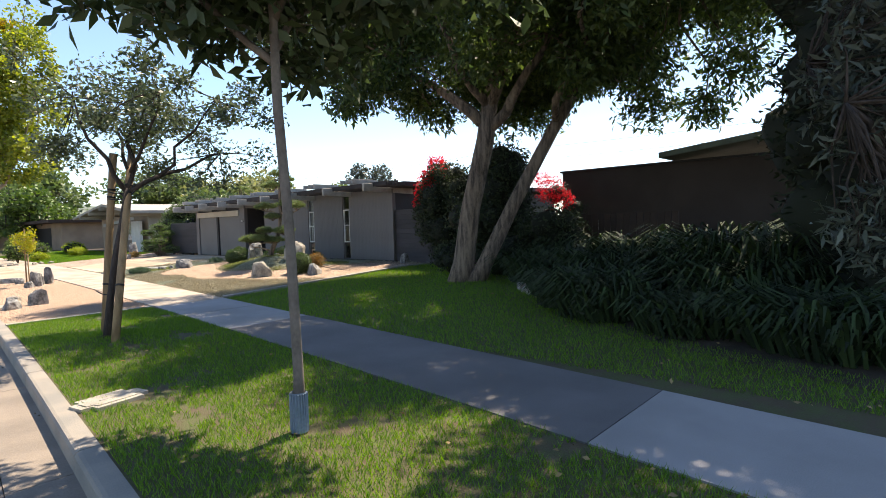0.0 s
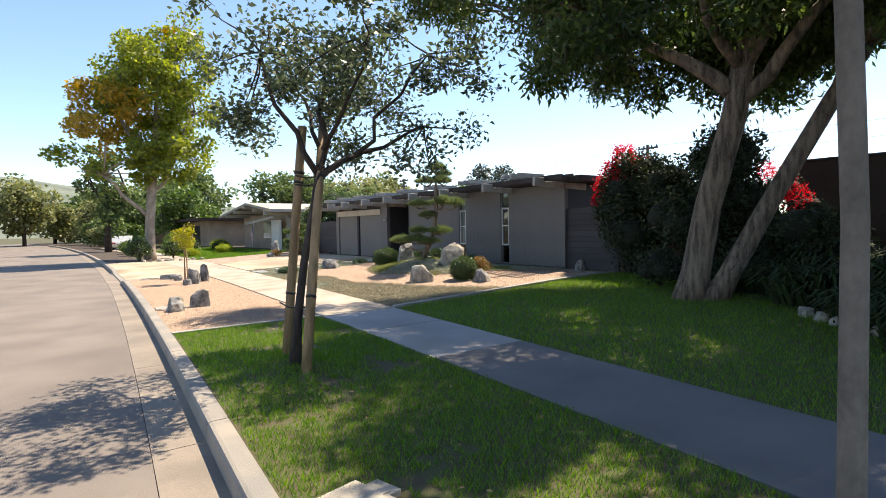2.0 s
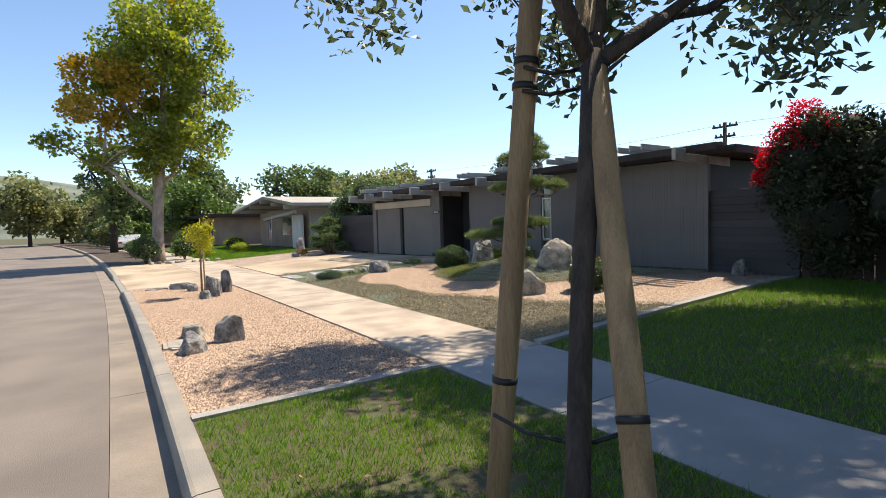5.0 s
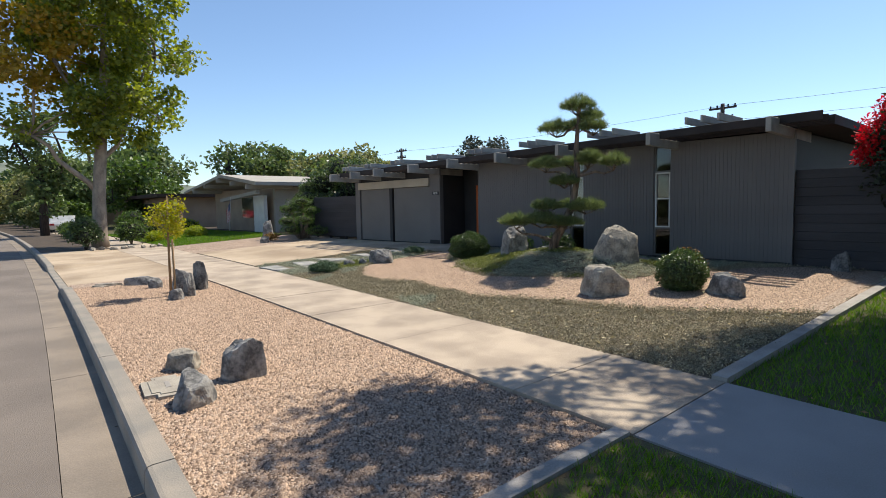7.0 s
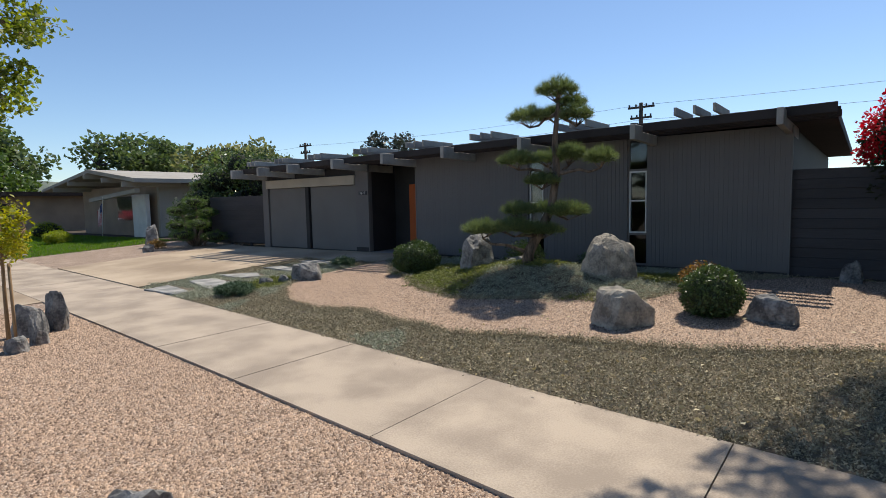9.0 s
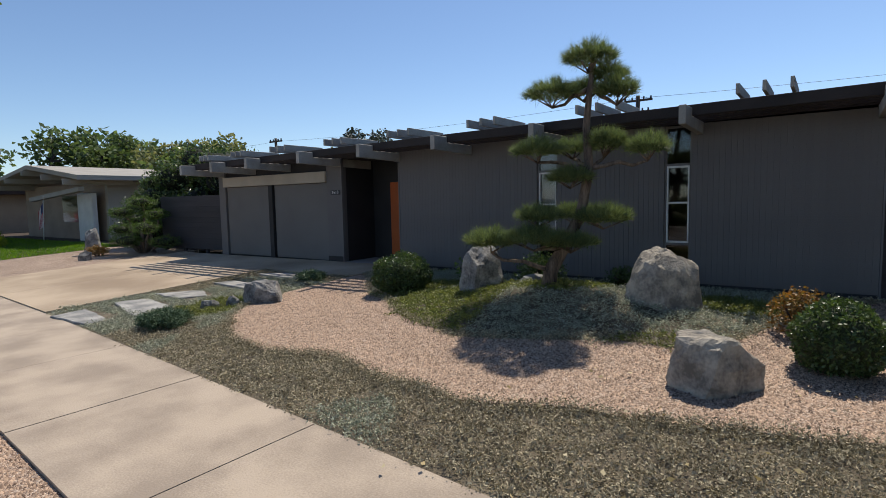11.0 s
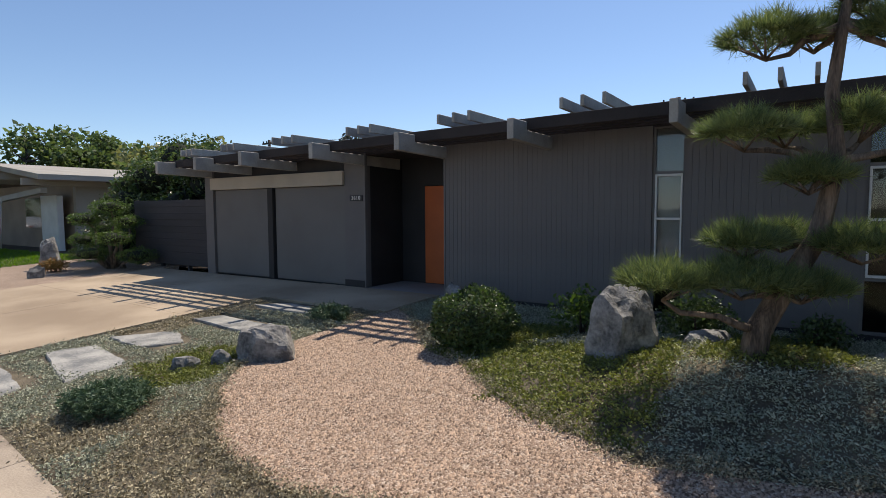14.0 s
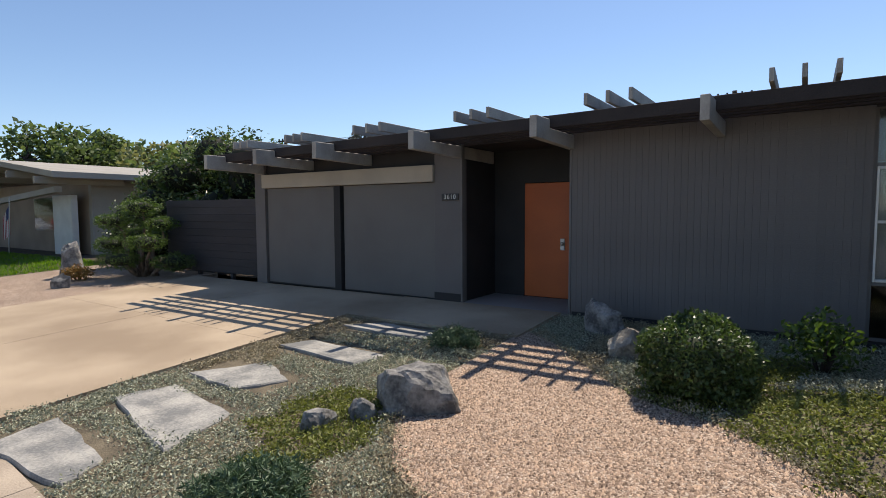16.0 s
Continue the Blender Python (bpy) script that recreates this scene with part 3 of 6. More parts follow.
# window strips
for n, (ya, yb) in enumerate((WIN_R, WIN_L), 1):
    w = empty("window", label="tall narrow window with an aluminium sash and dark fixed panes")
    w.parent = house
    xa, xb = FX + 0.03, FX + 0.09
    box("jamb", xa, ya, Z0, xb, ya + 0.03, Z1, M_TRIM_GREY, w, bevel=0.0)
    box("jamb", xa, yb - 0.03, Z0, xb, yb, Z1, M_TRIM_GREY, w, bevel=0.0)
    for z in (0.33, 0.90, 2.10, 2.66):
        box("rail", xa, ya + 0.031, z, xb, yb - 0.031, z + 0.035, M_TRIM_GREY, w, bevel=0.0)
    for z in (0.936, 1.53, 2.07):
        box("sash_rail", xa - 0.015, ya + 0.055, z, xb - 0.02, yb - 0.055, z + 0.028, M_WHITE, w, "white sash rail", bevel=0.003)
    for y in (ya + 0.032, yb - 0.054):
        box("sash_stile", xa - 0.015, y, 0.936, xb - 0.02, y + 0.022, 2.098, M_WHITE, w, bevel=0.003)
    for z0, z1 in ((0.366, 0.899), (0.965, 1.529), (1.559, 2.069), (2.136, 2.659)):
        g = box("pane", xa + 0.025, ya + 0.034, z0, xa + 0.031, yb - 0.034, z1, M_GLASS, w, bevel=0.0)
        g.visible_shadow = False
    if n == 2:
        box("blind", xb + 0.02, ya + 0.03, 0.95, xb + 0.03, yb - 0.03, 2.68, M_BLIND, w, "pale roller blind behind the glass", bevel=0.0)
# siding boards: narrow upright boards with open grooves between them
sb = bmesh.new()
add_box(sb, -0.006, 0.0015, 0.34, 0.0, 0.0735, 2.698)
board_me = bpy.data.meshes.new("siding_board")
sb.to_mesh(board_me)
sb.free()
board_me.materials.append(M_SIDING)
for ya, yb in ((11.71, WIN_R[0]), (WIN_R[1], WIN_L[0]), (WIN_L[1], 19.57)):
    k = int(round((yb - ya) / 0.075))
    for i in range(k):
        o = new("siding_board", board_me)
        o.parent = house
        o.location = (FX - 0.0015, ya + (yb - ya) * i / k, 0)
box("corner_trim", FX - 0.02, 11.685, Z0, FX + 0.03, 11.709, Z1, M_TRIM_GREY, house, bevel=0.003)
box("corner_trim", FX - 0.02, 19.571, Z0, FX + 0.05, 19.60, Z1, M_TRIM_GREY, house, bevel=0.003)
box("corner_trim", FX - 0.025, 21.25, Z0, FX + 0.05, 21.279, Z1, M_TRIM_GREY, house, bevel=0.003)
# garage front
for ya, yb in ((21.79, 23.72), (23.94, 25.74)):
    d = empty("garage_door", label="plain grey flush garage door")
    d.parent = house
    box("door_panel", FX + 0.05, ya, 0.31, FX + 0.09, yb, 2.115, M_GARAGE, d, bevel=0.004)
    box("bottom_seal", FX + 0.045, ya, 0.285, FX + 0.095, yb, 0.309, M_RUBBER, d, bevel=0.002)
    box("side_stop", FX + 0.03, ya - 0.03, 0.285, FX + 0.10, ya - 0.001, 2.115, M_TRIM_GREY, d, bevel=0.002)
box("garage_post", FX - 0.01, 23.75, Z0, FX + 0.10, 23.905, 2.115, M_DARK, house, "dark post between the garage doors", bevel=0.004)
box("garage_header", FX - 0.05, 21.765, 2.12, FX + 0.05, 25.79, 2.375, M_HEADER, house, "pale tan header board over the garage doors", bevel=0.006)
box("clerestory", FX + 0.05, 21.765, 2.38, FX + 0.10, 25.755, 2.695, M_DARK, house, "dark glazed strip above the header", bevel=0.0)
# front door
fd = empty("front_door", label="bright orange flush front door set back in a dark entry")
fd.parent = house
box("door_leaf", 10.455, 19.88, 0.31, 10.50, 20.735, 2.10, M_ORANGE, fd, bevel=0.004)
box("escutcheon", 10.435, 20.06, 1.06, 10.454, 20.13, 1.24, M_ALU, fd, "brushed metal lock plate", bevel=0.004)
hb = bmesh.new()
bmesh.ops.create_uvsphere(hb, u_segments=12, v_segments=8, radius=0.03, matrix=Matrix.Translation((10.415, 20.095, 1.16)))
part("knob", hb, M_ALU, fd, "round metal knob", True)
# house number plaque
sign = empty("house_number", label="small dark plaque with white house number 3610", category="sign")
box("plate", FX - 0.02, 21.32, 1.83, FX - 0.002, 21.62, 1.93, M_SIGN, sign, bevel=0.002)
tc = bpy.data.curves.new("number_text", "FONT")
tc.body, tc.size, tc.extrude, tc.align_x, tc.align_y = "3610", 0.098, 0.003, "CENTER", "CENTER"
tc.space_character = 1.15
tob = new("digits", tc)
tme = bpy.data.meshes.new_from_object(tob.evaluated_get(bpy.context.evaluated_depsgraph_get()))
bpy.data.objects.remove(tob)
tme.transform(Matrix.Translation((FX - 0.024, 21.47, 1.88)) @ Matrix(((0, 0, -1, 0), (-1, 0, 0, 0), (0, 1, 0, 0), (0, 0, 0, 1))))
link("digits", tme, M_WHITE, sign)

# ---- fences ----
sf = empty("side_fence", label="dark grey fence of wide horizontal boards beside the house", category="fence")
for i in range(11):
    z = 0.27 + i * 0.157
    box("board", 9.52 - 0.008 * (i % 2), 10.00, z, 9.55, 11.70, z + 0.1575, M_FENCE, sf, bevel=0.005)
box("post", 9.555, 10.02, 0.2, 9.64, 10.10, 2.0, M_FENCE, sf)
box("post", 9.555, 11.61, 0.2, 9.64, 11.69, 2.0, M_FENCE, sf)
bf = empty("brown_fence", label="dark brown wooden fence half hidden by shrubs", category="fence")
for i in range(46):
    y = 9.97 - i * 0.16
    box("paling", 9.53, y - 0.145, 0.2, 9.555, y, 1.62 + 0.02 * math.sin(i * 2.3), M_FENCE_BROWN, bf, bevel=0.0)
lf = empty("left_fence", label="dark grey board fence and gate beside the garage", category="fence")
for i in range(10):
    z = 0.36 + i * 0.157
    box("board", 9.62 - 0.008 * (i % 2), 26.07, z, 9.65, 29.6, z + 0.1575, M_FENCE, lf, bevel=0.004)
for y in (26.1, 27.2, 28.4, 29.5):
    box("post", 9.655, y, 0.2, 9.74, y + 0.08, 1.95, M_FENCE, lf)
# ---- rocks ----
def rock(x, y, w, d, h, mat, seed, label, turn=0.0, sink=0.06, name="rock", flat_top=False, z=None, lean=0.0):
    """A broken boulder: a ball cut by several planes, roughened, sunk a little in the ground."""
    rnd = random.Random(seed)
    bm = bmesh.new()
    bmesh.ops.create_icosphere(bm, subdivisions=4, radius=1.0)
    planes = []
    for _ in range(15):
        v = Vector((rnd.uniform(-1, 1), rnd.uniform(-1, 1), rnd.uniform(-0.2, 0.42))).normalized()
        planes.append((v, rnd.uniform(0.56, 0.84)))
    for _ in range(4):
        v = Vector((rnd.uniform(-0.7, 0.7), rnd.uniform(-0.7, 0.7), 1)).normalized()
        planes.append((v, rnd.uniform(0.52, 0.78)))
    if flat_top:
        planes.append((Vector((rnd.uniform(-0.15, 0.15), rnd.uniform(-0.15, 0.15), 1)).normalized(), 0.55))
    off = Vector((seed * 3.7, seed * 1.3, 0))
    for v in bm.verts:
        p = v.co.copy()
        for n, c in planes:
            over = p.dot(n) - c
            if over > 0:
                p -= n * over * 0.985
        p += v.normal * (noise.noise(p * 2.2 + off) * 0.07 + noise.noise(p * 5 + off) * 0.05 + noise.noise(p * 11 + off) * 0.03)
        p.x += lean * p.z
        v.co = p
    top = max(v.co.z for v in bm.verts)
    wx = max(abs(v.co.x) for v in bm.verts)
    wy = max(abs(v.co.y) for v in bm.verts)
    for v in bm.verts:
        zz = (v.co.z + 0.35) / (top + 0.35) * h
        v.co = Vector((v.co.x / wx * d / 2, v.co.y / wy * w / 2, max(zz, -sink)))
    ob = part(name, bm, mat, None, smooth=False)
    for p in ob.data.polygons:
        p.use_smooth = True
    try:
        ob.data.set_sharp_from_angle(angle=radians(16))
    except Exception:
        pass
    gz = ground_z(x, y) if z is None else z
    ob.matrix_basis = pose(x, y, gz - 0.01, 0, 0, turn)
    return tagged(ob, label, "rock", "garden rocks")


rock(-0.30, 14.05, 0.42, 0.30, 0.19, M_ROCK_WARM, 1, "flat-topped warm brown rock lying on verge gravel", 20, flat_top=True, z=-0.02)
rock(0.04, 13.38, 0.40, 0.36, 0.37, M_ROCK, 2, "large grey rock with a yellow stain on verge gravel", 35, z=-0.02)
rock(-0.48, 12.98, 0.50, 0.30, 0.26, M_ROCK, 3, "jagged low blue-grey rock on verge gravel", -35, z=-0.02)
rock(0.90, 18.45, 0.36, 0.26, 0.20, M_ROCK, 4, "small grey rock at the foot of the sapling", 10, z=-0.02)
rock(1.20, 18.72, 0.22, 0.24, 0.42, M_ROCK, 5, "upright pointed grey rock beside the sapling", 40, z=-0.02)
rock(1.28, 19.35, 0.42, 0.34, 0.44, M_ROCK, 6, "blocky grey rock beside the sapling", 70, z=-0.02)
rock(1.62, 19.45, 0.36, 0.30, 0.55, M_ROCK, 7, "tall leaning grey rock beside the sapling", 15, z=-0.02, lean=0.25)
rock(1.02, 20.35, 0.34, 0.24, 0.20, M_ROCK, 8, "small grey rock near the driveway apron", 30, z=-0.02)
rock(1.00, 21.05, 0.75, 0.36, 0.18, M_ROCK, 9, "low grey rock edging the driveway apron", 60, flat_top=True, z=-0.02)
rock(0.42, 21.40, 0.62, 0.32, 0.07, M_ROCK_WARM, 10, "flat warm stone edging the driveway apron", 80, flat_top=True, z=-0.02)
rock(5.26, 13.00, 0.80, 0.58, 0.46, M_ROCK_WARM, 11, "broad pale block of stone in garden gravel", 5, flat_top=True)
rock(6.92, 13.76, 0.84, 0.66, 0.62, M_ROCK_WARM, 12, "large pale boulder on the planted mound", 25, sink=0.2)
rock(6.10, 11.52, 0.60, 0.42, 0.34, M_ROCK, 13, "rounded blue-grey rock in garden gravel", -20)
rock(6.95, 16.15, 0.66, 0.62, 0.60, M_ROCK, 14, "tall speckled grey rock beside the pine", 30, sink=0.2)
rock(7.42, 15.5, 0.7, 0.40, 0.16, M_ROCK, 15, "low grey rock at the foot of the pine", 70, sink=0.2)
rock(5.92, 19.55, 0.78, 0.52, 0.36, M_ROCK, 16, "angular dark grey rock at the gravel edge", 15, flat_top=True)
rock(5.56, 19.82, 0.28, 0.22, 0.16, M_ROCK, 17, "small dark rock leaning at the gravel edge", 15)
rock(5.26, 20.0, 0.32, 0.24, 0.14, M_ROCK, 18, "small pale grey rock in green ground cover", 50)
rock(8.75, 18.92, 0.58, 0.42, 0.40, M_ROCK, 19, "dark grey rock against the grooved wall", 0)
rock(7.92, 18.42, 0.40, 0.34, 0.30, M_ROCK_WARM, 20, "small tan rock beside the clipped bush", 20)
rock(9.05, 10.85, 0.34, 0.30, 0.36, M_ROCK, 21, "pointed grey rock by the side fence", 20)
rock(8.2, 31.2, 0.62, 0.55, 0.85, M_ROCK, 22, "tall pale boulder beside a cloud-pruned juniper", 20, sink=0.2)
rock(7.35, 29.6, 0.40, 0.24, 0.30, M_ROCK, 23, "small pointed grey rock in gravel by the driveway", 40)
rock(8.35, 14.1, 0.50, 0.24, 0.10, M_ROCK_WARM, 24, "thin flat pale stone on the mound", 10, flat_top=True)
for i in range(9):
    rock(2.1 + 0.35 * i, 33.6 + 0.25 * math.sin(i * 2.0), 0.34, 0.24, 0.14, M_ROCK_WARM, 40 + i, "pale stone ringing the street tree bed", 30 * i, z=0.0)
for i in range(7):
    rock(4.75 + 0.2 * i, 2.9 + 0.26 * i, 0.26, 0.20, 0.13, M_ROCK_WARM, 60 + i, "small pale stone edging the shaded planting bed", 50 * i)


def flagstone(outline, seed, label):
    """An irregular thick slab; its outline is broken into short uneven edges."""
    rnd = random.Random(seed)
    pts = []
    n = len(outline)
    for i in range(n):
        a, b = Vector(outline[i]), Vector(outline[(i + 1) % n])
        for k in range(6):
            p = a.lerp(b, k / 6)
            nrm = Vector((b.y - a.y, a.x - b.x)).normalized()
            pts.append(p + nrm * rnd.uniform(-0.022, 0.014) * (0.4 if k == 0 else 1))
    c = sum(pts, Vector((0, 0))) / len(pts)
    z = ground_z(c.x, c.y) + 0.014
    bm = bmesh.new()
    rings = []
    for s, dz in ((1.03, -0.09), (1.0, -0.012), (0.97, 0.0), (0.72, 0.004), (0.42, 0.0)):
        rings.append([bm.verts.new((c.x + (p.x - c.x) * s, c.y + (p.y - c.y) * s, z + dz + (0.008 * noise.noise(Vector((p.x * 3 * s, p.y * 3 * s, seed))) if dz >= 0 else 0))) for p in pts])
    m = len(pts)
    for r0, r1 in zip(rings, rings[1:]):
        for i in range(m):
            j = (i + 1) % m
            bm.faces.new((r0[i], r0[j], r1[j], r1[i]))
    mid = bm.verts.new((c.x, c.y, z))
    for i in range(m):
        bm.faces.new((rings[-1][i], rings[-1][(i + 1) % m], mid))
    bmesh.ops.recalc_face_normals(bm, faces=bm.faces)
    return tagged(part("stepping_stone", bm, M_FLAG), label, "stepping stone", "stepping stones")


flagstone([(3.80, 21.85), (4.34, 22.00), (4.18, 20.90), (3.86, 20.72)], 1, "irregular grey flagstone set in ground cover near the walk")
flagstone([(4.78, 22.02), (5.27, 21.88), (5.09, 20.79), (4.42, 20.58)], 2, "broad veined grey flagstone set in ground cover")
flagstone([(5.46, 22.00), (6.15, 21.64), (5.84, 20.98), (5.41, 21.22)], 3, "pointed grey flagstone beside the driveway")
flagstone([(6.56, 21.99), (6.94, 21.80), (6.87, 20.68), (6.45, 20.72)], 4, "long straight-edged grey flagstone beside the driveway")
flagstone([(7.58, 21.98), (7.98, 21.60), (7.88, 20.60), (7.48, 20.66)], 5, "rectangular grey flagstone by the porch walk")


def lid(x, y, turn, label, z=0.0):
    ob = empty("utility_lid", (x, y, z), label, "utility cover")
    ob.matrix_basis = pose(x, y, z, 0, 0, turn)
    bm = bmesh.new()
    add_box(bm, -0.30, -0.19, -0.06, 0.30, 0.19, 0.012)
    vert = [e for e in bm.edges if abs(e.verts[0].co.z - e.verts[1].co.z) > 0.03]
    bmesh.ops.bevel(bm, geom=vert, offset=0.09, segments=4, affect="EDGES")
    part("frame_ring", bm, M_UTIL, ob)
    bm = bmesh.new()
    add_box(bm, -0.24, -0.135, 0.0, 0.24, 0.135, 0.019)
    vert = [e for e in bm.edges if abs(e.verts[0].co.z - e.verts[1].co.z) > 0.01]
    bmesh.ops.bevel(bm, geom=vert, offset=0.06, segments=4, affect="EDGES")
    part("cover", bm, M_UTIL, ob)
    box("lettering_bar", -0.09, -0.02, 0.018, 0.09, 0.02, 0.0215, M_EDGING, ob, bevel=0.0)
    return ob


lid(-1.42, 4.10, 12, "rounded concrete utility box lid sunk in turf", 0.01)
lid(-0.56, 13.52, 82, "rounded tan concrete utility lid in verge gravel", -0.01)


# ---- leaves on the ground ----
def scatter(n, x0, x1, y0, y1, rng, inside, zf, lift=0.0):
    xs, ys = rng.uniform(x0, x1, n), rng.uniform(y0, y1, n)
    keep = [(x, y, zf(x, y) + lift) for x, y in zip(xs, ys) if inside(x, y)]
    return np.array(keep)


def blades(P, rng, h, w):
    """Grass: narrow bent triangles."""
    n = len(P)
    a = rng.uniform(0, 2 * np.pi, n)
    hh = h * rng.uniform(0.5, 1.25, n)
    side = np.stack([np.cos(a), np.sin(a), np.zeros(n)], 1) * (w / 2)
    b = rng.uniform(0, 2 * np.pi, n)
    tip = np.stack([np.cos(b) * hh * 0.55, np.sin(b) * hh * 0.55, hh], 1)
    return np.stack([P - side, P + side, P + tip], 1)


rng = np.random.default_rng(5)
def on_verge(x, y):
    return kerb_x(y) + 0.02 < x < walk_l(y) - 0.01 and noise.noise(Vector((x * 1.3, y * 1.3, 2))) > -0.40 + 0.45 * noise.noise(Vector((x * 9, y * 9, 7)))
P = scatter(150000, -2.6, 1.2, -3.5, 10.28, rng, on_verge, verge_z)
tagged(quads("verge_grass", blades(P, rng, 0.05, 0.007), M_GRASS), "thin green verge grass with bare patches", "grass", kind="stuff")
def on_lawn(x, y):
    return walk_r(y) + 0.01 < x < min(9.5, hedge_x(y) + 0.3) and y < strip_y(x) - 0.035
P = scatter(170000, 2.0, 9.9, -3.0, 10.6, rng, on_lawn, lambda x, y: ground_z(x, y) - 0.02)
tagged(quads("lawn_grass", blades(P, rng, 0.055, 0.009), M_GRASS), "dense green lawn grass in tree shade", "grass", kind="stuff")
P = scatter(30000, 4.0, 10.0, 33.0, 50, rng, lambda x, y: x > walk_r(y) + 0.05, ground_z)
tagged(quads("next_lawn_grass", blades(P, rng, 0.07, 0.03), M_GRASS), "bright sunlit grass of the next lawn", "grass", kind="stuff")

# crushed stone: loose chips over the gravel beds
def join_chips(name, P, s, label):
    n = len(P)
    base = np.array([[0.55, 0, 0], [-0.4, 0.5, 0], [-0.35, -0.5, 0], [0.05, 0.02, 0.6]])
    a = rng.uniform(0, 2 * np.pi, n)
    c, si = np.cos(a), np.sin(a)
    T = base[None] * s * rng.uniform(0.55, 1.5, (n, 1, 1)) * rng.uniform(0.7, 1.3, (n, 4, 3))
    Q = np.stack([T[..., 0] * c[:, None] - T[..., 1] * si[:, None], T[..., 0] * si[:, None] + T[..., 1] * c[:, None], T[..., 2]], 2) + P[:, None]
    me = bpy.data.meshes.new(name)
    idx = (np.arange(n)[:, None, None] * 4 + np.array([[0, 1, 3], [1, 2, 3], [2, 0, 3]])[None]).reshape(-1)
    me.vertices.add(n * 4)
    me.vertices.foreach_set("co", Q.astype(np.float32).reshape(-1))
    me.loops.add(len(idx))
    me.loops.foreach_set("vertex_index", idx.astype(np.int32))
    me.polygons.add(len(idx) // 3)
    me.polygons.foreach_set("loop_start", np.arange(0, len(idx), 3, dtype=np.int32))
    me.update(calc_edges=True)
    return tagged(link(name, me, M_GRAVEL_STONE), label, "gravel", kind="stuff")


P = scatter(125000, -1.4, 2.1, 10.45, 21.5, rng, lambda x, y: kerb_x(y) + 0.02 < x < walk_l(y) - 0.015, lambda x, y: -0.026)
join_chips("verge_chips", P, 0.0175, "loose pinkish stone chips on the verge")
P = scatter(150000, 3.9, 9.4, 10.5, 19.7, rng, in_gravel, ground_z, 0.010)
join_chips("garden_chips", P, 0.0175, "loose pinkish stone chips in the garden")

# ground cover: small soft leaves in low tufts
STONES = [(4.05, 21.4, 0.55), (4.9, 21.3, 0.6), (5.72, 21.45, 0.5), (6.7, 21.3, 0.55), (7.72, 21.25, 0.5)]


def in_cover(x, y):
    if not (walk_r(y) + 0.02 < x < 9.38 and strip_y(x) + 0.12 < y < 22.3) or in_gravel(x + 0.13 * noise.noise(Vector((x * 4, y * 4, 0))), y + 0.13 * noise.noise(Vector((x * 4, y * 4, 9)))):
        return False
    if x > 8.05 and y > 19.65:
        return False
    if y > 20.5:
        for sx, sy, r in STONES:
            if abs(x - sx) < 0.30 and abs(y - sy) < 0.62:
                return False
    return True


def tufts(P, rng, k, spread, size, long=2.4):
    C = np.repeat(P, k, 0) + rng.normal(size=(len(P) * k, 3)) * np.array([spread, spread, spread * 0.45])
    C[:, 2] = np.maximum(C[:, 2], np.repeat(P[:, 2], k) - 0.01)
    return leaf_faces(C, np.full(len(C), size), rng, 0.6, long, -0.35)


def tone(x, y):
    v = noise.noise(Vector((x * 0.7, y * 0.7, 5.0)))
    on_mound = x > 5.6 and 12.5 < y < 18.5
    if on_mound:
        return "green" if v > 0.12 or (15.6 < y < 17.4 and x < 7.3) else "blue"
    if ((x - 5.35) / 0.72) ** 2 + ((y - 20.0) / 0.5) ** 2 < 1 + 0.8 * noise.noise(Vector((x * 3, y * 3, 1))):
        return "green"
    if y > 18.9:
        return "blue" if v > -0.25 else "dry"
    return "dry" if v > -0.3 else "blue"


def cover_z(x, y):
    """The mat of leaves swells and dips in hummocks a hand across."""
    return ground_z(x, y) + max(0.0, 0.055 * noise.noise(Vector((x * 5.5, y * 5.5, 3.0))) + 0.035 * noise.noise(Vector((x * 13, y * 13, 8.0))))


def in_hummock(x, y):
    return in_cover(x, y) and noise.noise(Vector((x * 11, y * 11, 4.0))) > -0.28


P = scatter(92000, 2.5, 9.4, 9.9, 22.4, rng, in_hummock, cover_z, 0.0)
groups = {"dry": [], "blue": [], "green": []}
for q in P:
    groups[tone(q[0], q[1])].append(q)
for key, mat, lab in (("dry", M_COVER_LEAF, "dusty grey-green creeping ground cover"), ("blue", M_COVER_BLUE, "blue-grey woolly creeping ground cover"), ("green", M_COVER_GREEN, "yellow-green creeping ground cover on the mound")):
    G = np.array(groups[key])
    tagged(quads("ground_cover", tufts(G, rng, 8, 0.034, 0.026 if key != "green" else 0.033), mat), lab, "ground cover", kind="stuff")
# thicker rim of ground cover along the gravel
rim = []
for _ in range(1500):
    y = rng.uniform(10.4, 19.6)
    x = bed_edge(y) - abs(rng.normal()) * 0.07 + 0.02 if rng.uniform() < 0.6 else bed_back(y) + abs(rng.normal()) * 0.08 - 0.02
    if x < 9.2 and bed_back(y) > bed_edge(y):
        rim.append((x, y, ground_z(x, y) + rng.uniform(0.0, 0.05)))
tagged(quads("cover_rim", tufts(np.array(rim), rng, 18, 0.042, 0.024), M_COVER_LEAF), "thick brownish rim of ground cover along the gravel", "ground cover", kind="stuff")
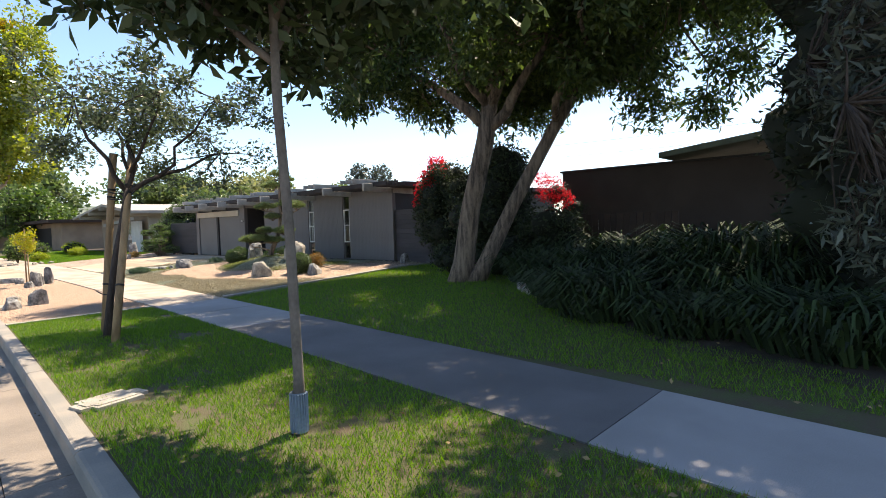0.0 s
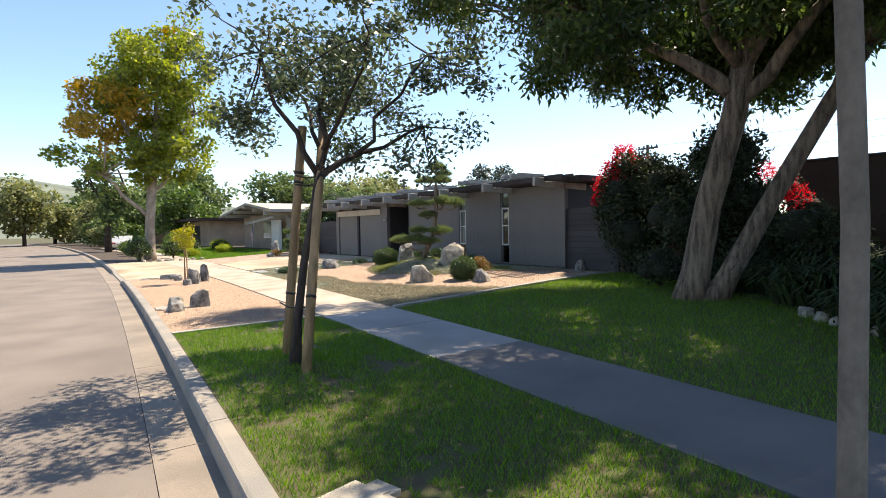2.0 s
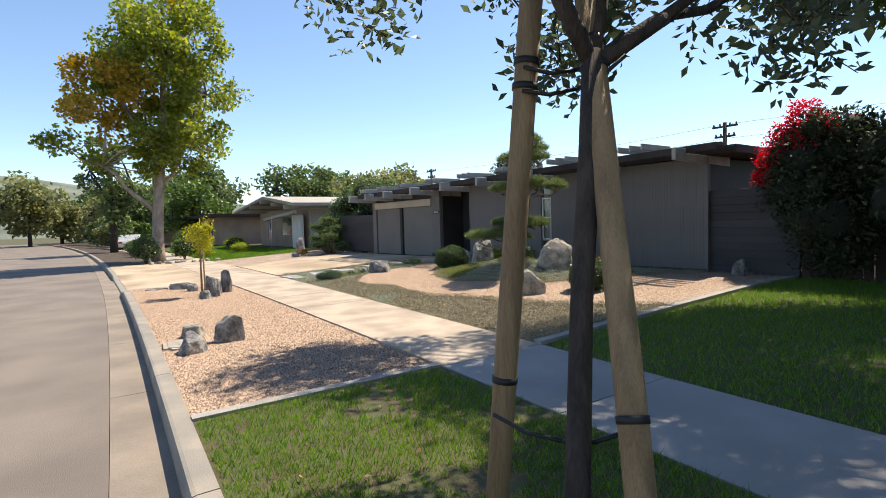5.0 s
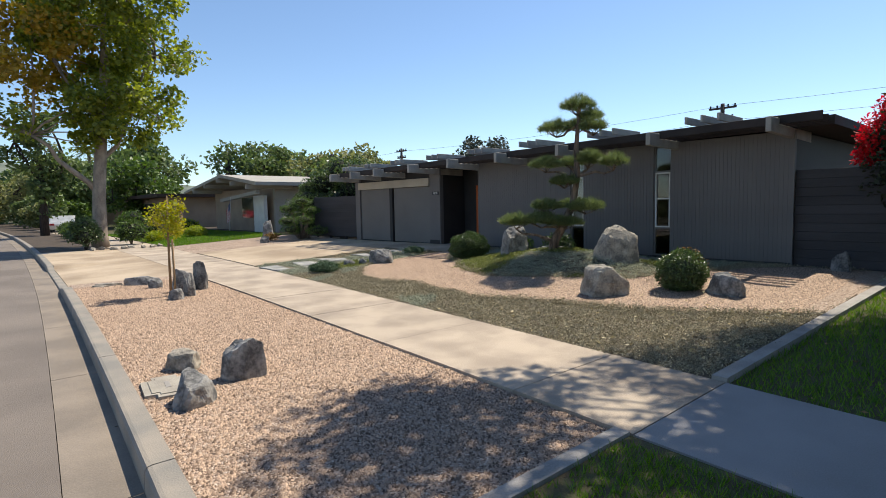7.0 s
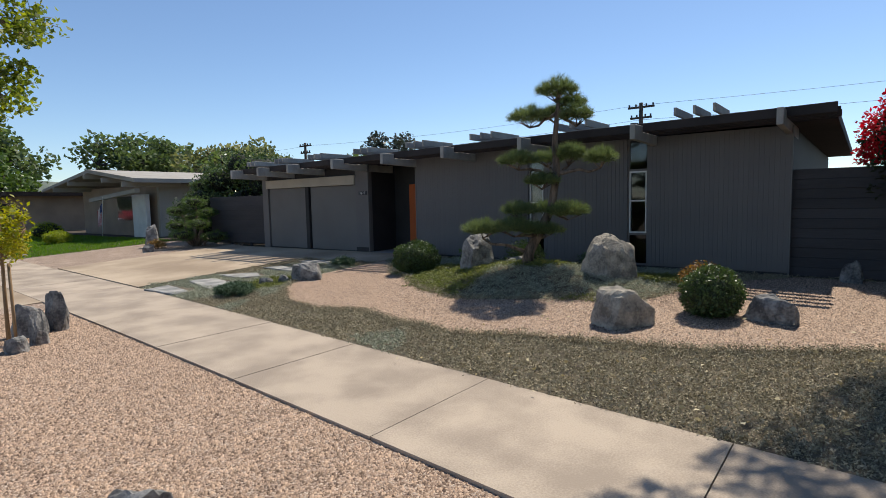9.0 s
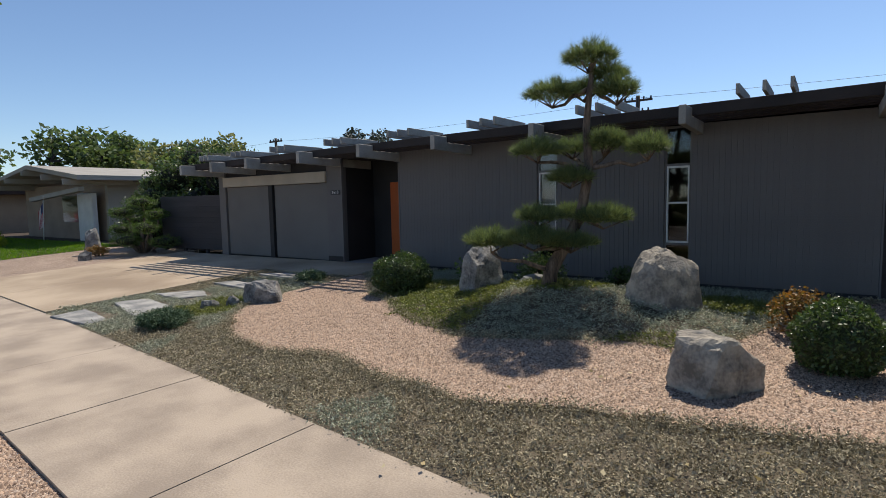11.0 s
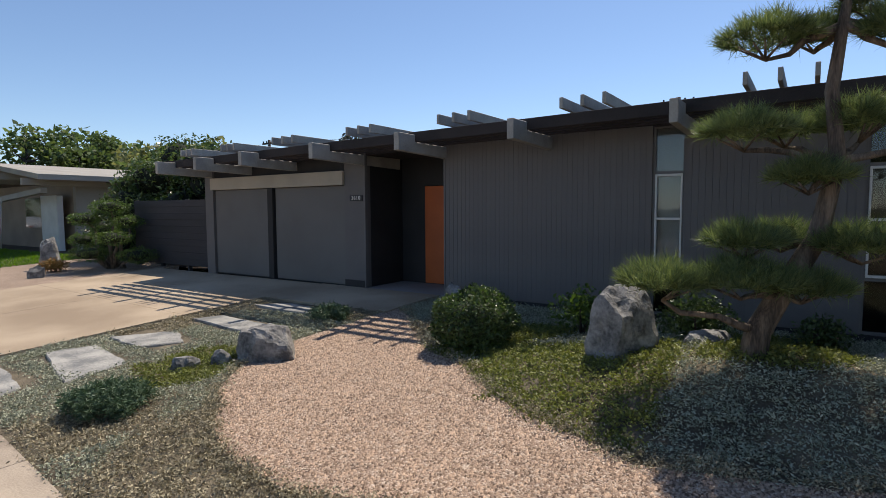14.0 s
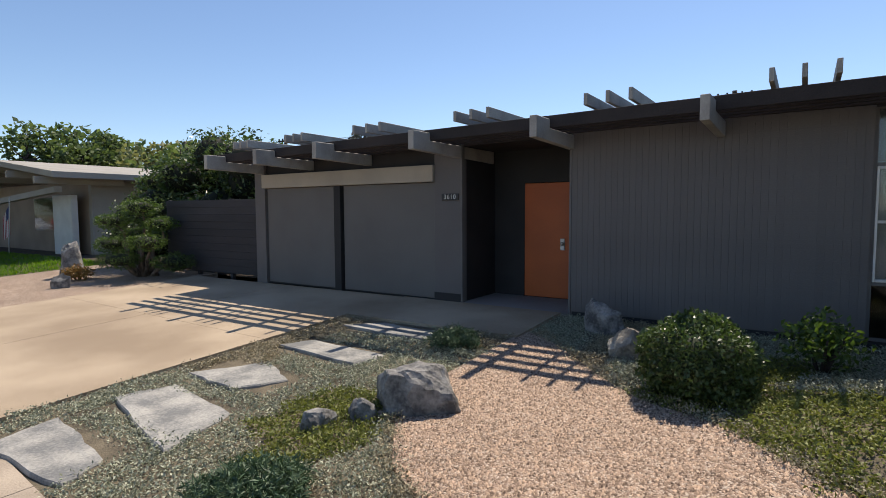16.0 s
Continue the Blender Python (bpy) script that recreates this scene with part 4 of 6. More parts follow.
# fallen petals and dry leaves on bed and walk
P = scatter(130, 2.9, 6.0, 10.5, 14.5, rng, lambda x, y: True, ground_z, 0.05)
tagged(quads("fallen_leaves", leaf_faces(P, np.full(len(P), 0.045), rng, 0.15, 1.6), leafy("petal", (0.62, 0.55, 0.38), (0.42, 0.33, 0.16), 0.7, 0.2)), "pale fallen leaves on the ground cover", "leaf litter", kind="stuff")
P = scatter(420, -2.6, 8.5, -3, 10, rng, lambda x, y: x > kerb_x(y) + 0.1 and not walk_l(y) < x < walk_r(y), lambda x, y: ground_z(x, y), 0.025)
tagged(quads("dry_leaves", leaf_faces(P, np.full(len(P), 0.05), rng, 0.15, 1.8), leafy("dry_leaf", (0.36, 0.25, 0.12), (0.18, 0.12, 0.06), 0.8, 0.2)), "brown dry leaves on the grass", "leaf litter", kind="stuff")


P = scatter(900, -2.8, 0.5, -3, 18, rng, lambda x, y: kerb_x(y) - 0.27 < x < kerb_x(y) - 0.17 and noise.noise(Vector((x, y * 0.9, 4))) > 0.05, lambda x, y: -0.148, 0.004)
tagged(quads("gutter_litter", leaf_faces(P, np.full(len(P), 0.035), rng, 0.12, 1.8), leafy("gutter_leaf", (0.16, 0.11, 0.06), (0.06, 0.045, 0.03), 0.9, 0.1)), "dark leaf litter gathered in the gutter", "leaf litter", kind="stuff")


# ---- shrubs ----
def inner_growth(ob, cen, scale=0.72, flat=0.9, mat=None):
    """Uneven near-black lumps inside a shrub's clumps, standing in for the shade between leaves."""
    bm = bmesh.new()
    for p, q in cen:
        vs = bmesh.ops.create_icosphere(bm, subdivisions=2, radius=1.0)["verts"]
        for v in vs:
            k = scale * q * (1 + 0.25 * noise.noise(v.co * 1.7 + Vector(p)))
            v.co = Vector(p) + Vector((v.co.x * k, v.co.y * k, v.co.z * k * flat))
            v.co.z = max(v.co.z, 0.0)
    return tagged(part("inner_growth", bm, mat or L_INNER, ob, "dark filling that stands in for shade inside the foliage", True), kind="stuff")


def shrub(name, x, y, w, h, leafmat, label, n=2500, size=0.04, seed=1, z=None, category="shrub", flat=1.0, stem=True, long=2.0, dense=0.55):
    r = np.random.default_rng(seed)
    gz = ground_z(x, y) if z is None else z
    ob = empty(name, (x, y, gz), label, category)
    k = 16
    cen, rad = [], []
    for i in range(k):
        a = 2.4 * i
        q = math.sqrt((i + 0.5) / k)
        cen.append((math.cos(a) * q * w * 0.30, math.sin(a) * q * w * 0.30, h * (0.52 + 0.20 * (1 - q * q) - 0.13 * q)))
        rad.append(0.30 * min(w, h * 1.3) * r.uniform(0.8, 1.15))
    C = clumps(cen, rad, [n // k] * k, r, dense, flat)
    C[:, 2] = np.maximum(C[:, 2], 0.02)
    quads("foliage", leaf_faces(C, np.full(len(C), size), r, 0.8, long), leafmat, ob)
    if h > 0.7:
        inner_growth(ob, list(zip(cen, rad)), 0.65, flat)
    if stem:
        rr = random.Random(seed)
        limbs("stem", [([(0, 0, -0.05), (rr.uniform(-0.3, 0.3) * w, rr.uniform(-0.3, 0.3) * w, h * 0.6)], [0.02, 0.008]) for _ in range(6)], M_BARK_DARK, ob, sides=5)
    return ob


def clipped(x, y, w, h, n, size, seed, label, mat=None):
    """A sheared ball: small leaves standing on a rounded, slightly lumpy skin."""
    r = np.random.default_rng(seed)
    ob = empty("clipped_bush", (x, y, ground_z(x, y)), label, "bush")
    v = r.normal(size=(n, 3))
    v /= np.linalg.norm(v, axis=1, keepdims=True)
    lump = 1 + 0.06 * np.sin(v[:, :1] * 6 + seed) * np.cos(v[:, 1:2] * 5) + 0.05 * np.sin(v[:, 2:] * 7 + v[:, :1] * 4)
    C = v * lump * r.uniform(0.86, 1.0, (n, 1)) * np.array([w / 2, w / 2, h * 0.54]) + np.array([0, 0, h * 0.46])
    C = C[C[:, 2] > 0.01]
    quads("foliage", leaf_faces(C, np.full(len(C), size), r, 0.9, 1.8), mat or L_BUSH, ob)
    # Dark solid core imitates the shade behind the leaf skin.
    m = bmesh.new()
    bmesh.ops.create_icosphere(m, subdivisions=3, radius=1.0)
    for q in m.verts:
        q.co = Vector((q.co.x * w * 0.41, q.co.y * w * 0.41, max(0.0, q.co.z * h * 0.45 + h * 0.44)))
    part("inner_growth", m, L_SHRUB, ob, "dark filling that stands in for shade inside the foliage", True)
    return ob


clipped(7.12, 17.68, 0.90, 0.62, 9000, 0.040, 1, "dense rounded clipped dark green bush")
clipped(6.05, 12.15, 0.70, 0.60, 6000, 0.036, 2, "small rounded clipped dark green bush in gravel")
shrub("rust_shrub", 6.85, 12.45, 0.55, 0.48, L_RUST, "small shrub with rusty bronze new leaves", 1800, 0.045, 3)
shrub("low_shrub", 8.05, 16.85, 0.62, 0.55, L_HEDGE, "small open yellow-green shrub by the wall", 900, 0.06, 4)
shrub("low_shrub", 7.85, 15.65, 0.75, 0.50, L_BUSH, "dark shrub growing under the pine", 2600, 0.045, 5)
shrub("low_shrub", 8.45, 14.65, 0.50, 0.36, L_BUSH, "small dark shrub with pale leaf tips by the wall", 900, 0.05, 6)
shrub("juniper", 4.32, 19.50, 1.00, 0.24, M_JUNIPER, "spreading blue-green juniper beside the walk", 9000, 0.05, 7, stem=False, long=5, dense=0.2)
shrub("juniper", 7.45, 20.15, 0.85, 0.22, M_JUNIPER, "low dark juniper beside the porch walk", 4000, 0.05, 8, stem=False, long=5, dense=0.2)
shrub("dry_shrub", 8.0, 30.4, 0.8, 0.32, L_RUST, "low dry brownish shrub beside the boulder", 1500, 0.05, 10)


# ---- the cloud-pruned pine ----
def pine():
    ob = empty("pine_tree", (6.92, 15.12, ground_z(6.92, 15.12)), "cloud-pruned black pine with flat needle pads", "tree")
    R, D = Vector((0.32, -0.95, 0)), Vector((0.95, 0.32, 0))
    base = ob.location.z
    def at(u, w, z):
        p = R * u + D * w
        return Vector((p.x, p.y, z - base))
    trunk = [at(0, 0, base - 0.1), at(0.04, 0, 0.75), at(0.20, 0.03, 1.05), at(0.40, 0.0, 1.45), at(0.50, -0.02, 2.0), at(0.46, 0.02, 2.5), at(0.50, 0.0, 2.95), at(0.55, 0, 3.35)]
    limbs("trunk", [(trunk, [0.105, 0.085, 0.075, 0.065, 0.055, 0.045, 0.035, 0.02])], M_BARK, ob, "twisting rough-barked trunk", 10, 0.12)
    pads = [(0.52, 0.0, 3.50, 0.42, 0.17), (0.75, 0.1, 3.30, 0.26, 0.12), (0.05, 0.1, 3.10, 0.42, 0.15), (0.85, -0.1, 3.05, 0.34, 0.15), (0.45, 0.3, 3.15, 0.3, 0.12),
            (-0.12, -0.05, 2.35, 0.42, 0.13), (0.70, 0.10, 2.42, 0.42, 0.15), (1.22, 0.0, 2.34, 0.34, 0.14), (0.3, 0.4, 2.4, 0.35, 0.12), (0.30, -0.15, 1.98, 0.34, 0.11),
            (-0.10, -0.1, 1.48, 0.42, 0.11), (0.70, -0.05, 1.46, 0.50, 0.12), (0.3, 0.4, 1.5, 0.4, 0.11), (-0.70, -0.25, 1.17, 0.50, 0.13), (-0.15, -0.25, 1.20, 0.55, 0.13), (0.30, -0.1, 1.14, 0.40, 0.11)]
    br, tips = [], []
    r = np.random.default_rng(3)
    rr = random.Random(3)
    needles = []
    for u, w, z, rad, hh in pads:
        rad, hh, z, u = rad * 0.64, hh * 1.25, 0.5 + (z - 0.5) * 0.93, u * 0.95
        c = at(u, w, z)
        s = min(trunk, key=lambda p: (p - c).length + 0.35 * max(0, p.z - c.z + 0.15))
        br.append((bend(s, c - Vector((0, 0, hh * 0.8)), rr, 4, 0.08), [0.035, 0.03, 0.025, 0.02, 0.014]))
        for _ in range(6):
            a = rr.uniform(0, 6.28)
            br.append(([c - Vector((0, 0, hh * 0.8)), c + Vector((math.cos(a) * rad * 0.7, math.sin(a) * rad * 0.7, -hh * 0.2))], [0.012, 0.005]))
        k = int(430 * rad / 0.36)
        ang, q = r.uniform(0, 2 * np.pi, k), np.sqrt(r.uniform(0, 1, k)) * rad * (1 + 0.18 * np.sin(3 * r.uniform(0, 6.28)))
        zc = hh * (1 - (q / rad) ** 2 * 0.9) * r.uniform(-0.4, 1.0, k)
        T = np.stack([np.cos(ang) * q, np.sin(ang) * q, zc], 1) + np.array(c)
        out = np.stack([np.cos(ang) * q / rad * 0.7, np.sin(ang) * q / rad * 0.7, np.full(k, 0.75)], 1)
        m = 13
        C = np.repeat(T, m, 0)
        d = np.repeat(out, m, 0) + r.normal(size=(k * m, 3)) * 0.55
        d /= np.linalg.norm(d, axis=1, keepdims=True)
        sd = np.cross(d, r.normal(size=(k * m, 3)))
        sd /= np.linalg.norm(sd, axis=1, keepdims=True)
        L = r.uniform(0.08, 0.15, (k * m, 1))
        needles.append(np.stack([C - sd * 0.0032, C + sd * 0.0032, C + d * L], 1))
    limbs("branch", br, M_BARK, ob, "", 6, apart=True)
    quads("needles", np.concatenate(needles), L_PINE, ob, "dark green needle pads")


pine()


# ---- trees ----
def tree(name, base, trunk, limbs_of, crown, leafmat, leaf, label, bark=M_BARK_SMOOTH, seed=1, extra=(), down=0.0, long=2.2, shell=0.3, twig_r=0.006, lean=0.7, shift=(0, 0)):
    """trunk: list of (points, radii); limbs_of: branches; crown: list of (centre, radius, leaves); all in world metres."""
    b = Vector(base)
    ob = empty(name, base, label, "tree")
    def loc(p):
        return tuple(Vector(p) - b)
    limbs("trunk", [([loc(p) for p in pts], rad) for pts, rad in trunk], bark, ob, "", 14, 0.06, apart=True)
    rr = random.Random(seed)
    r = np.random.default_rng(seed)
    if limbs_of:
        limbs("branch", [(bend(loc(a), loc(c), rr, 5, 0.06), list(np.linspace(ra, rb, 6))) for a, c, ra, rb in limbs_of], bark, ob, "", 7, apart=True)
    tw = []
    ends = [loc(c) for a, c, ra, rb in limbs_of] or [loc(trunk[0][0][-1])]
    for c, rad, n in crown:
        cc = Vector(loc(c))
        e = min(ends, key=lambda q: (Vector(q) - cc).length)
        tw.append((bend(e, cc, rr, 3, 0.08), [twig_r * 3, twig_r * 2.3, twig_r * 1.6, twig_r]))
        for _ in range(4):
            v = Vector((rr.uniform(-1, 1), rr.uniform(-1, 1), rr.uniform(-0.6, 1))).normalized() * rad * 0.8
            tw.append(([cc, cc + v * 0.5 + Vector((0, 0, 0.03)), cc + v], [twig_r * 1.3, twig_r, twig_r * 0.5]))
    tagged(limbs("twig", tw, bark, ob, "", 5), kind="stuff")
    for mat, lab, rows in ((leafmat, "", crown),) + tuple(extra):
        C = clumps([loc(c) for c, q, n in rows], [q for c, q, n in rows], [n for c, q, n in rows], r, shell, 0.8)
        quads("crown", leaf_faces(C, np.full(len(C), leaf), r, lean, long, down), mat, ob, lab)
    ob.location.x += shift[0]
    ob.location.y += shift[1]
    return ob


def cloud(n, centre, spread, radius, leaves, seed, keep=lambda p: True):
    """Clumps spread unevenly through an egg-shaped crown."""
    rr = random.Random(seed)
    out = []
    while len(out) < n:
        v = Vector((rr.uniform(-1, 1), rr.uniform(-1, 1), rr.uniform(-1, 1)))
        if 0.25 < v.length < 1:
            p = (centre[0] + v.x * spread[0], centre[1] + v.y * spread[1], centre[2] + v.z * spread[2])
            if keep(p):
                out.append((p, radius * rr.uniform(0.65, 1.3), int(leaves * rr.uniform(0.6, 1.3))))
    return out


# street tree at the start of the verge, crown overhead
# First cloud: unseen high clumps added to throw shade on the verge.
near_crown = cloud(17, (0.68, 1.35, 5.3), (2.2, 2.6, 1.5), 0.6, 300, 12, lambda p: p[2] > 4.2) + cloud(50, (-0.27, 1.25, 4.35), (1.7, 1.9, 1.3), 0.55, 380, 11) + [((-1.57, 2.25, 3.25), 0.35, 170), ((-0.22, 1.70, 2.8), 0.26, 130), ((0.43, 1.95, 3.05), 0.4, 190), ((-1.02, 2.05, 3.3), 0.4, 190), ((-1.15, 1.7, 3.0), 0.3, 130), ((-0.75, 1.9, 2.95), 0.26, 110)]
near_tree = tree("street_tree", (-0.50, 1.40, -0.02), [([(-0.50, 1.40, -0.05), (-0.49, 1.40, 0.4), (-0.52, 1.39, 1.5), (-0.56, 1.41, 2.4), (-0.54, 1.45, 3.3), (-0.52, 1.45, 4.6)], [0.054, 0.039, 0.036, 0.034, 0.030, 0.016])],
     [((-0.55, 1.42, 2.7), (-1.52, 2.05, 3.9), 0.03, 0.012), ((-0.55, 1.42, 2.8), (0.68, 2.15, 4.2), 0.03, 0.012), ((-0.54, 1.45, 3.0), (-0.22, -0.15, 4.4), 0.03, 0.012), ((-0.54, 1.45, 3.2), (-1.32, 0.65, 4.6), 0.025, 0.01)],
     near_crown, L_NEAR, 0.15, "slim street tree with a smooth straight trunk and dark crown", seed=2, down=0.5, long=2.4)
near_tree.location.x -= 0.29
near_tree.location.y += 0.64
gb = bmesh.new()
bmesh.ops.create_cone(gb, cap_ends=False, segments=20, radius1=0.066, radius2=0.058, depth=0.30, matrix=Matrix.Translation((0, 0, 0.17)))
gd = part("trunk_guard", gb, M_GUARD, near_tree, "grey-blue ribbed plastic trunk guard")
for i in range(20):
    a = i * 2 * math.pi / 20
    box("guard_rib", 0.062 * math.cos(a) - 0.005, 0.062 * math.sin(a) - 0.005, 0.03, 0.062 * math.cos(a) + 0.005, 0.062 * math.sin(a) + 0.005, 0.31, M_GUARD, gd, bevel=0.0)

# young staked tree
sc = cloud(34, (0.50, 7.45, 3.15), (1.9, 1.6, 0.95), 0.42, 300, 21, lambda p: not (p[0] < -0.5 and p[2] < 2.6)) + [((-1.15, 7.4, 3.8), 0.3, 120), ((2.1, 7.2, 2.75), 0.35, 140), ((1.4, 7.1, 2.3), 0.35, 150), ((0.8, 6.9, 2.25), 0.3, 120), ((-0.7, 7.6, 2.75), 0.35, 150)]
tree("staked_tree", (-0.36, 7.15, 0.08), [([(-0.36, 7.15, 0.02), (-0.30, 7.18, 0.55), (-0.18, 7.25, 1.15), (-0.03, 7.32, 1.7), (0.08, 7.38, 2.15)], [0.07, 0.045, 0.042, 0.042, 0.045])],
     [((0.08, 7.38, 2.1), (-0.5, 7.5, 3.4), 0.04, 0.012), ((0.08, 7.38, 2.15), (0.45, 7.7, 3.8), 0.04, 0.012), ((0.08, 7.38, 2.1), (1.4, 7.2, 2.75), 0.04, 0.012), ((0.45, 7.34, 2.32), (1.2, 6.8, 3.5), 0.028, 0.01), ((0.12, 7.45, 2.45), (0.2, 8.4, 3.4), 0.028, 0.01), ((0.12, 7.35, 2.4), (0.2, 6.4, 3.4), 0.028, 0.01)],
     sc, L_STAKED, 0.075, "young open-crowned tree tied between two stakes", bark=M_BARK_DARK, seed=3, long=2.0, shell=0.1, twig_r=0.004, shift=(-0.19, -0.18))


def stake(a, b, label):
    ob = empty("tree_stake", a, label, "stake", "tree stakes")
    v = Vector(b) - Vector(a)
    limbs("shaft", [([(0, 0, -0.06), tuple(v * 0.33), tuple(v * 0.66), tuple(v)], [0.052, 0.051, 0.05, 0.05])], M_STAKE, ob, "", 12, 0.03)
    for f in (0.28, 0.76, 0.80):
        c = v * f
        limbs("strap", [([tuple(c - v.normalized() * 0.014), tuple(c + v.normalized() * 0.014)], [0.056, 0.056])], M_RUBBER, ob, "black rubber strap", 12, 0.0)
    return ob


stake((-0.42, 7.54, 0.05), (-0.20, 7.42, 2.68), "round wooden tree stake leaning by the young tree")
stake((-0.58, 6.62, 0.05), (0.04, 7.38, 2.74), "round wooden tree stake, pale at its foot")
ties = []
for a, b in (((-0.34, 7.49, 0.78), (-0.26, 7.20, 0.74)), ((-0.26, 7.20, 0.74), (-0.18, 6.98, 0.82)), ((-0.12, 7.51, 2.1), (0.06, 7.37, 2.1)), ((0.06, 7.37, 2.1), (0.13, 7.18, 2.2)), ((-0.11, 7.51, 2.2), (0.07, 7.38, 2.18)), ((0.07, 7.38, 2.18), (0.15, 7.20, 2.3))):
    m = ((a[0] + b[0]) / 2, (a[1] + b[1]) / 2, (a[2] + b[2]) / 2 - 0.02)
    ties.append(([a, m, b], [0.009, 0.009, 0.009]))
tie_set = empty("tree_ties", (-0.19, -0.10, -0.08), "black rubber ties between trunk and stakes", "tie")
limbs("tie", ties, M_RUBBER, tie_set, "", 6, 0.0, apart=True)

# large twin-trunked tree on the lawn
# First cloud and last three: high clumps added to shade walk, lawn and hedge.
bigc = cloud(22, (5.2, -2.6, 7.0), (1.9, 2.2, 1.0), 1.0, 900, 33) + cloud(110, (7.4, 5.4, 6.9), (3.9, 5.0, 2.7), 1.0, 1050, 31, lambda p: p[2] > 4.3 and p[1] < 9.9) + [
    ((4.9, 8.0, 3.7), 0.55, 520), ((4.6, 7.6, 4.6), 0.7, 700), ((5.2, 8.6, 4.4), 0.6, 600), ((5.0, 8.2, 5.4), 0.9, 900), ((5.6, 7.4, 4.9), 0.8, 800), ((6.4, 8.8, 5.0), 0.8, 800), ((7.6, 8.6, 4.9), 0.8, 800), ((8.4, 9.4, 5.0), 0.8, 800),
    ((7.6, 7.9, 4.3), 0.6, 500), ((9.3, 3.2, 4.1), 0.8, 700), ((9.3, 2.0, 3.8), 0.6, 500), ((8.6, 1.2, 4.4), 0.8, 700), ((7.5, 2.6, 4.5), 0.8, 700), ((6.2, 5.4, 4.9), 0.8, 700), ((7.0, 0.3, 5.0), 0.9, 800), ((6.0, -1.0, 5.6), 1.0, 900), ((8.0, -2.0, 5.8), 1.0, 900), ((5.4, 2.2, 5.2), 0.9, 800), ((4.8, 0.6, 5.6), 1.0, 900), ((5.4, -0.6, 6.2), 1.0, 900), ((4.6, -1.8, 5.6), 1.0, 900), ((5.0, 1.6, 6.6), 1.0, 900), ((5.2, 3.6, 6.0), 1.0, 900), ((4.8, 5.2, 6.2), 1.0, 900)] + cloud(16, (7.6, 9.6, 7.3), (1.6, 1.5, 1.0), 1.0, 1000, 33) + cloud(9, (5.3, 11.2, 6.8), (1.4, 0.9, 0.7), 0.75, 650, 34) + cloud(20, (10.5, 2.5, 6.9), (2.0, 3.6, 1.2), 1.0, 900, 35)
bigc = [c for i, c in enumerate(bigc) if c[0][0] > 5.6 or i % 3]      # thin towards the street
# Two more clouds added to shade the bougainvillea and the near walk.
bigc = [((x + 2.2, y + 1.65, z), q, n) for (x, y, z), q, n in bigc + cloud(30, (10.0, 7.0, 5.7), (2.2, 2.0, 1.3), 0.8, 750, 35) + cloud(24, (5.5, 0.4, 7.0), (1.5, 1.9, 1.0), 0.95, 850, 36)]
tree("lawn_tree", (8.75, 7.9, 0.22), [([(8.75, 8.1, 0.12), (8.75, 8.05, 0.6), (8.8, 7.85, 1.8), (8.9, 7.45, 3.3), (8.9, 7.3, 4.2)], [0.36, 0.24, 0.215, 0.195, 0.17]), ([(8.8, 7.75, 0.12), (8.9, 7.55, 0.6), (9.35, 7.05, 1.9), (10.0, 6.4, 3.5), (10.5, 6.0, 4.5)], [0.23, 0.17, 0.15, 0.135, 0.115])],
     [((8.9, 7.4, 3.6), (8.4, 9.6, 5.4), 0.15, 0.05), ((8.9, 7.3, 4.1), (8.8, 6.2, 6.8), 0.17, 0.06), ((8.9, 7.4, 3.5), (8.9, 5.8, 5.2), 0.13, 0.06), ((10.4, 6.05, 4.4), (9.6, 3.4, 5.9), 0.12, 0.04), ((10.05, 6.35, 3.7), (8.0, 4.4, 5.6), 0.09, 0.03), ((8.9, 7.3, 4.0), (6.9, 7.5, 6.0), 0.11, 0.03), ((6.9, 7.5, 6.0), (5.2, 8.0, 5.6), 0.05, 0.02), ((8.8, 7.2, 4.2), (10.4, 7.6, 6.6), 0.11, 0.03)],
     bigc, L_BIG, 0.17, "large tree with two leaning rough trunks and drooping feathery crown", bark=M_BARK, seed=4, down=0.8, long=3.0, shell=0.15, twig_r=0.012, shift=(-2.2, -1.65))

# small yellow sapling on the verge
sap = tree("sapling", (0.95, 18.95, -0.02), [([(0.95, 18.95, -0.05), (0.95, 18.95, 0.6), (0.96, 18.95, 1.2), (0.97, 18.95, 1.75)], [0.025, 0.02, 0.016, 0.008])],
     [((0.95, 18.95, 0.95), (0.7, 18.95, 1.35), 0.009, 0.004), ((0.95, 18.95, 1.0), (1.2, 18.9, 1.4), 0.009, 0.004), ((0.96, 18.95, 1.1), (0.9, 19.2, 1.5), 0.008, 0.004)],
     cloud(16, (0.97, 18.95, 1.40), (0.27, 0.27, 0.36), 0.17, 95, 41), L_SAP, 0.065, "small yellow-green sapling with a wooden support", bark=M_STAKE, seed=5, shell=0.1, twig_r=0.002)
limbs("support", [([(0.06, -0.05, -0.05), (0.055, -0.04, 1.0)], [0.018, 0.018])], M_STAKE, sap, "slim wooden support", 8)

# tall gum by the apron beyond, half turned to gold
gumc = cloud(84, (3.7, 36, 9.2), (2.9, 3.0, 5.0), 0.85, 300, 51) + [((2.4, 35.6, 4.4), 0.6, 160), ((3.5, 35.7, 4.7), 0.6, 160), ((2.0, 35.7, 5.4), 0.7, 200)] + [((6.3, 36, 8.6), 0.9, 300), ((5.9, 36, 6.7), 0.7, 250), ((-0.9, 36, 5.7), 0.9, 260), ((-1.5, 36, 5.6), 0.6, 150), ((0.3, 36, 4.9), 0.8, 240)]
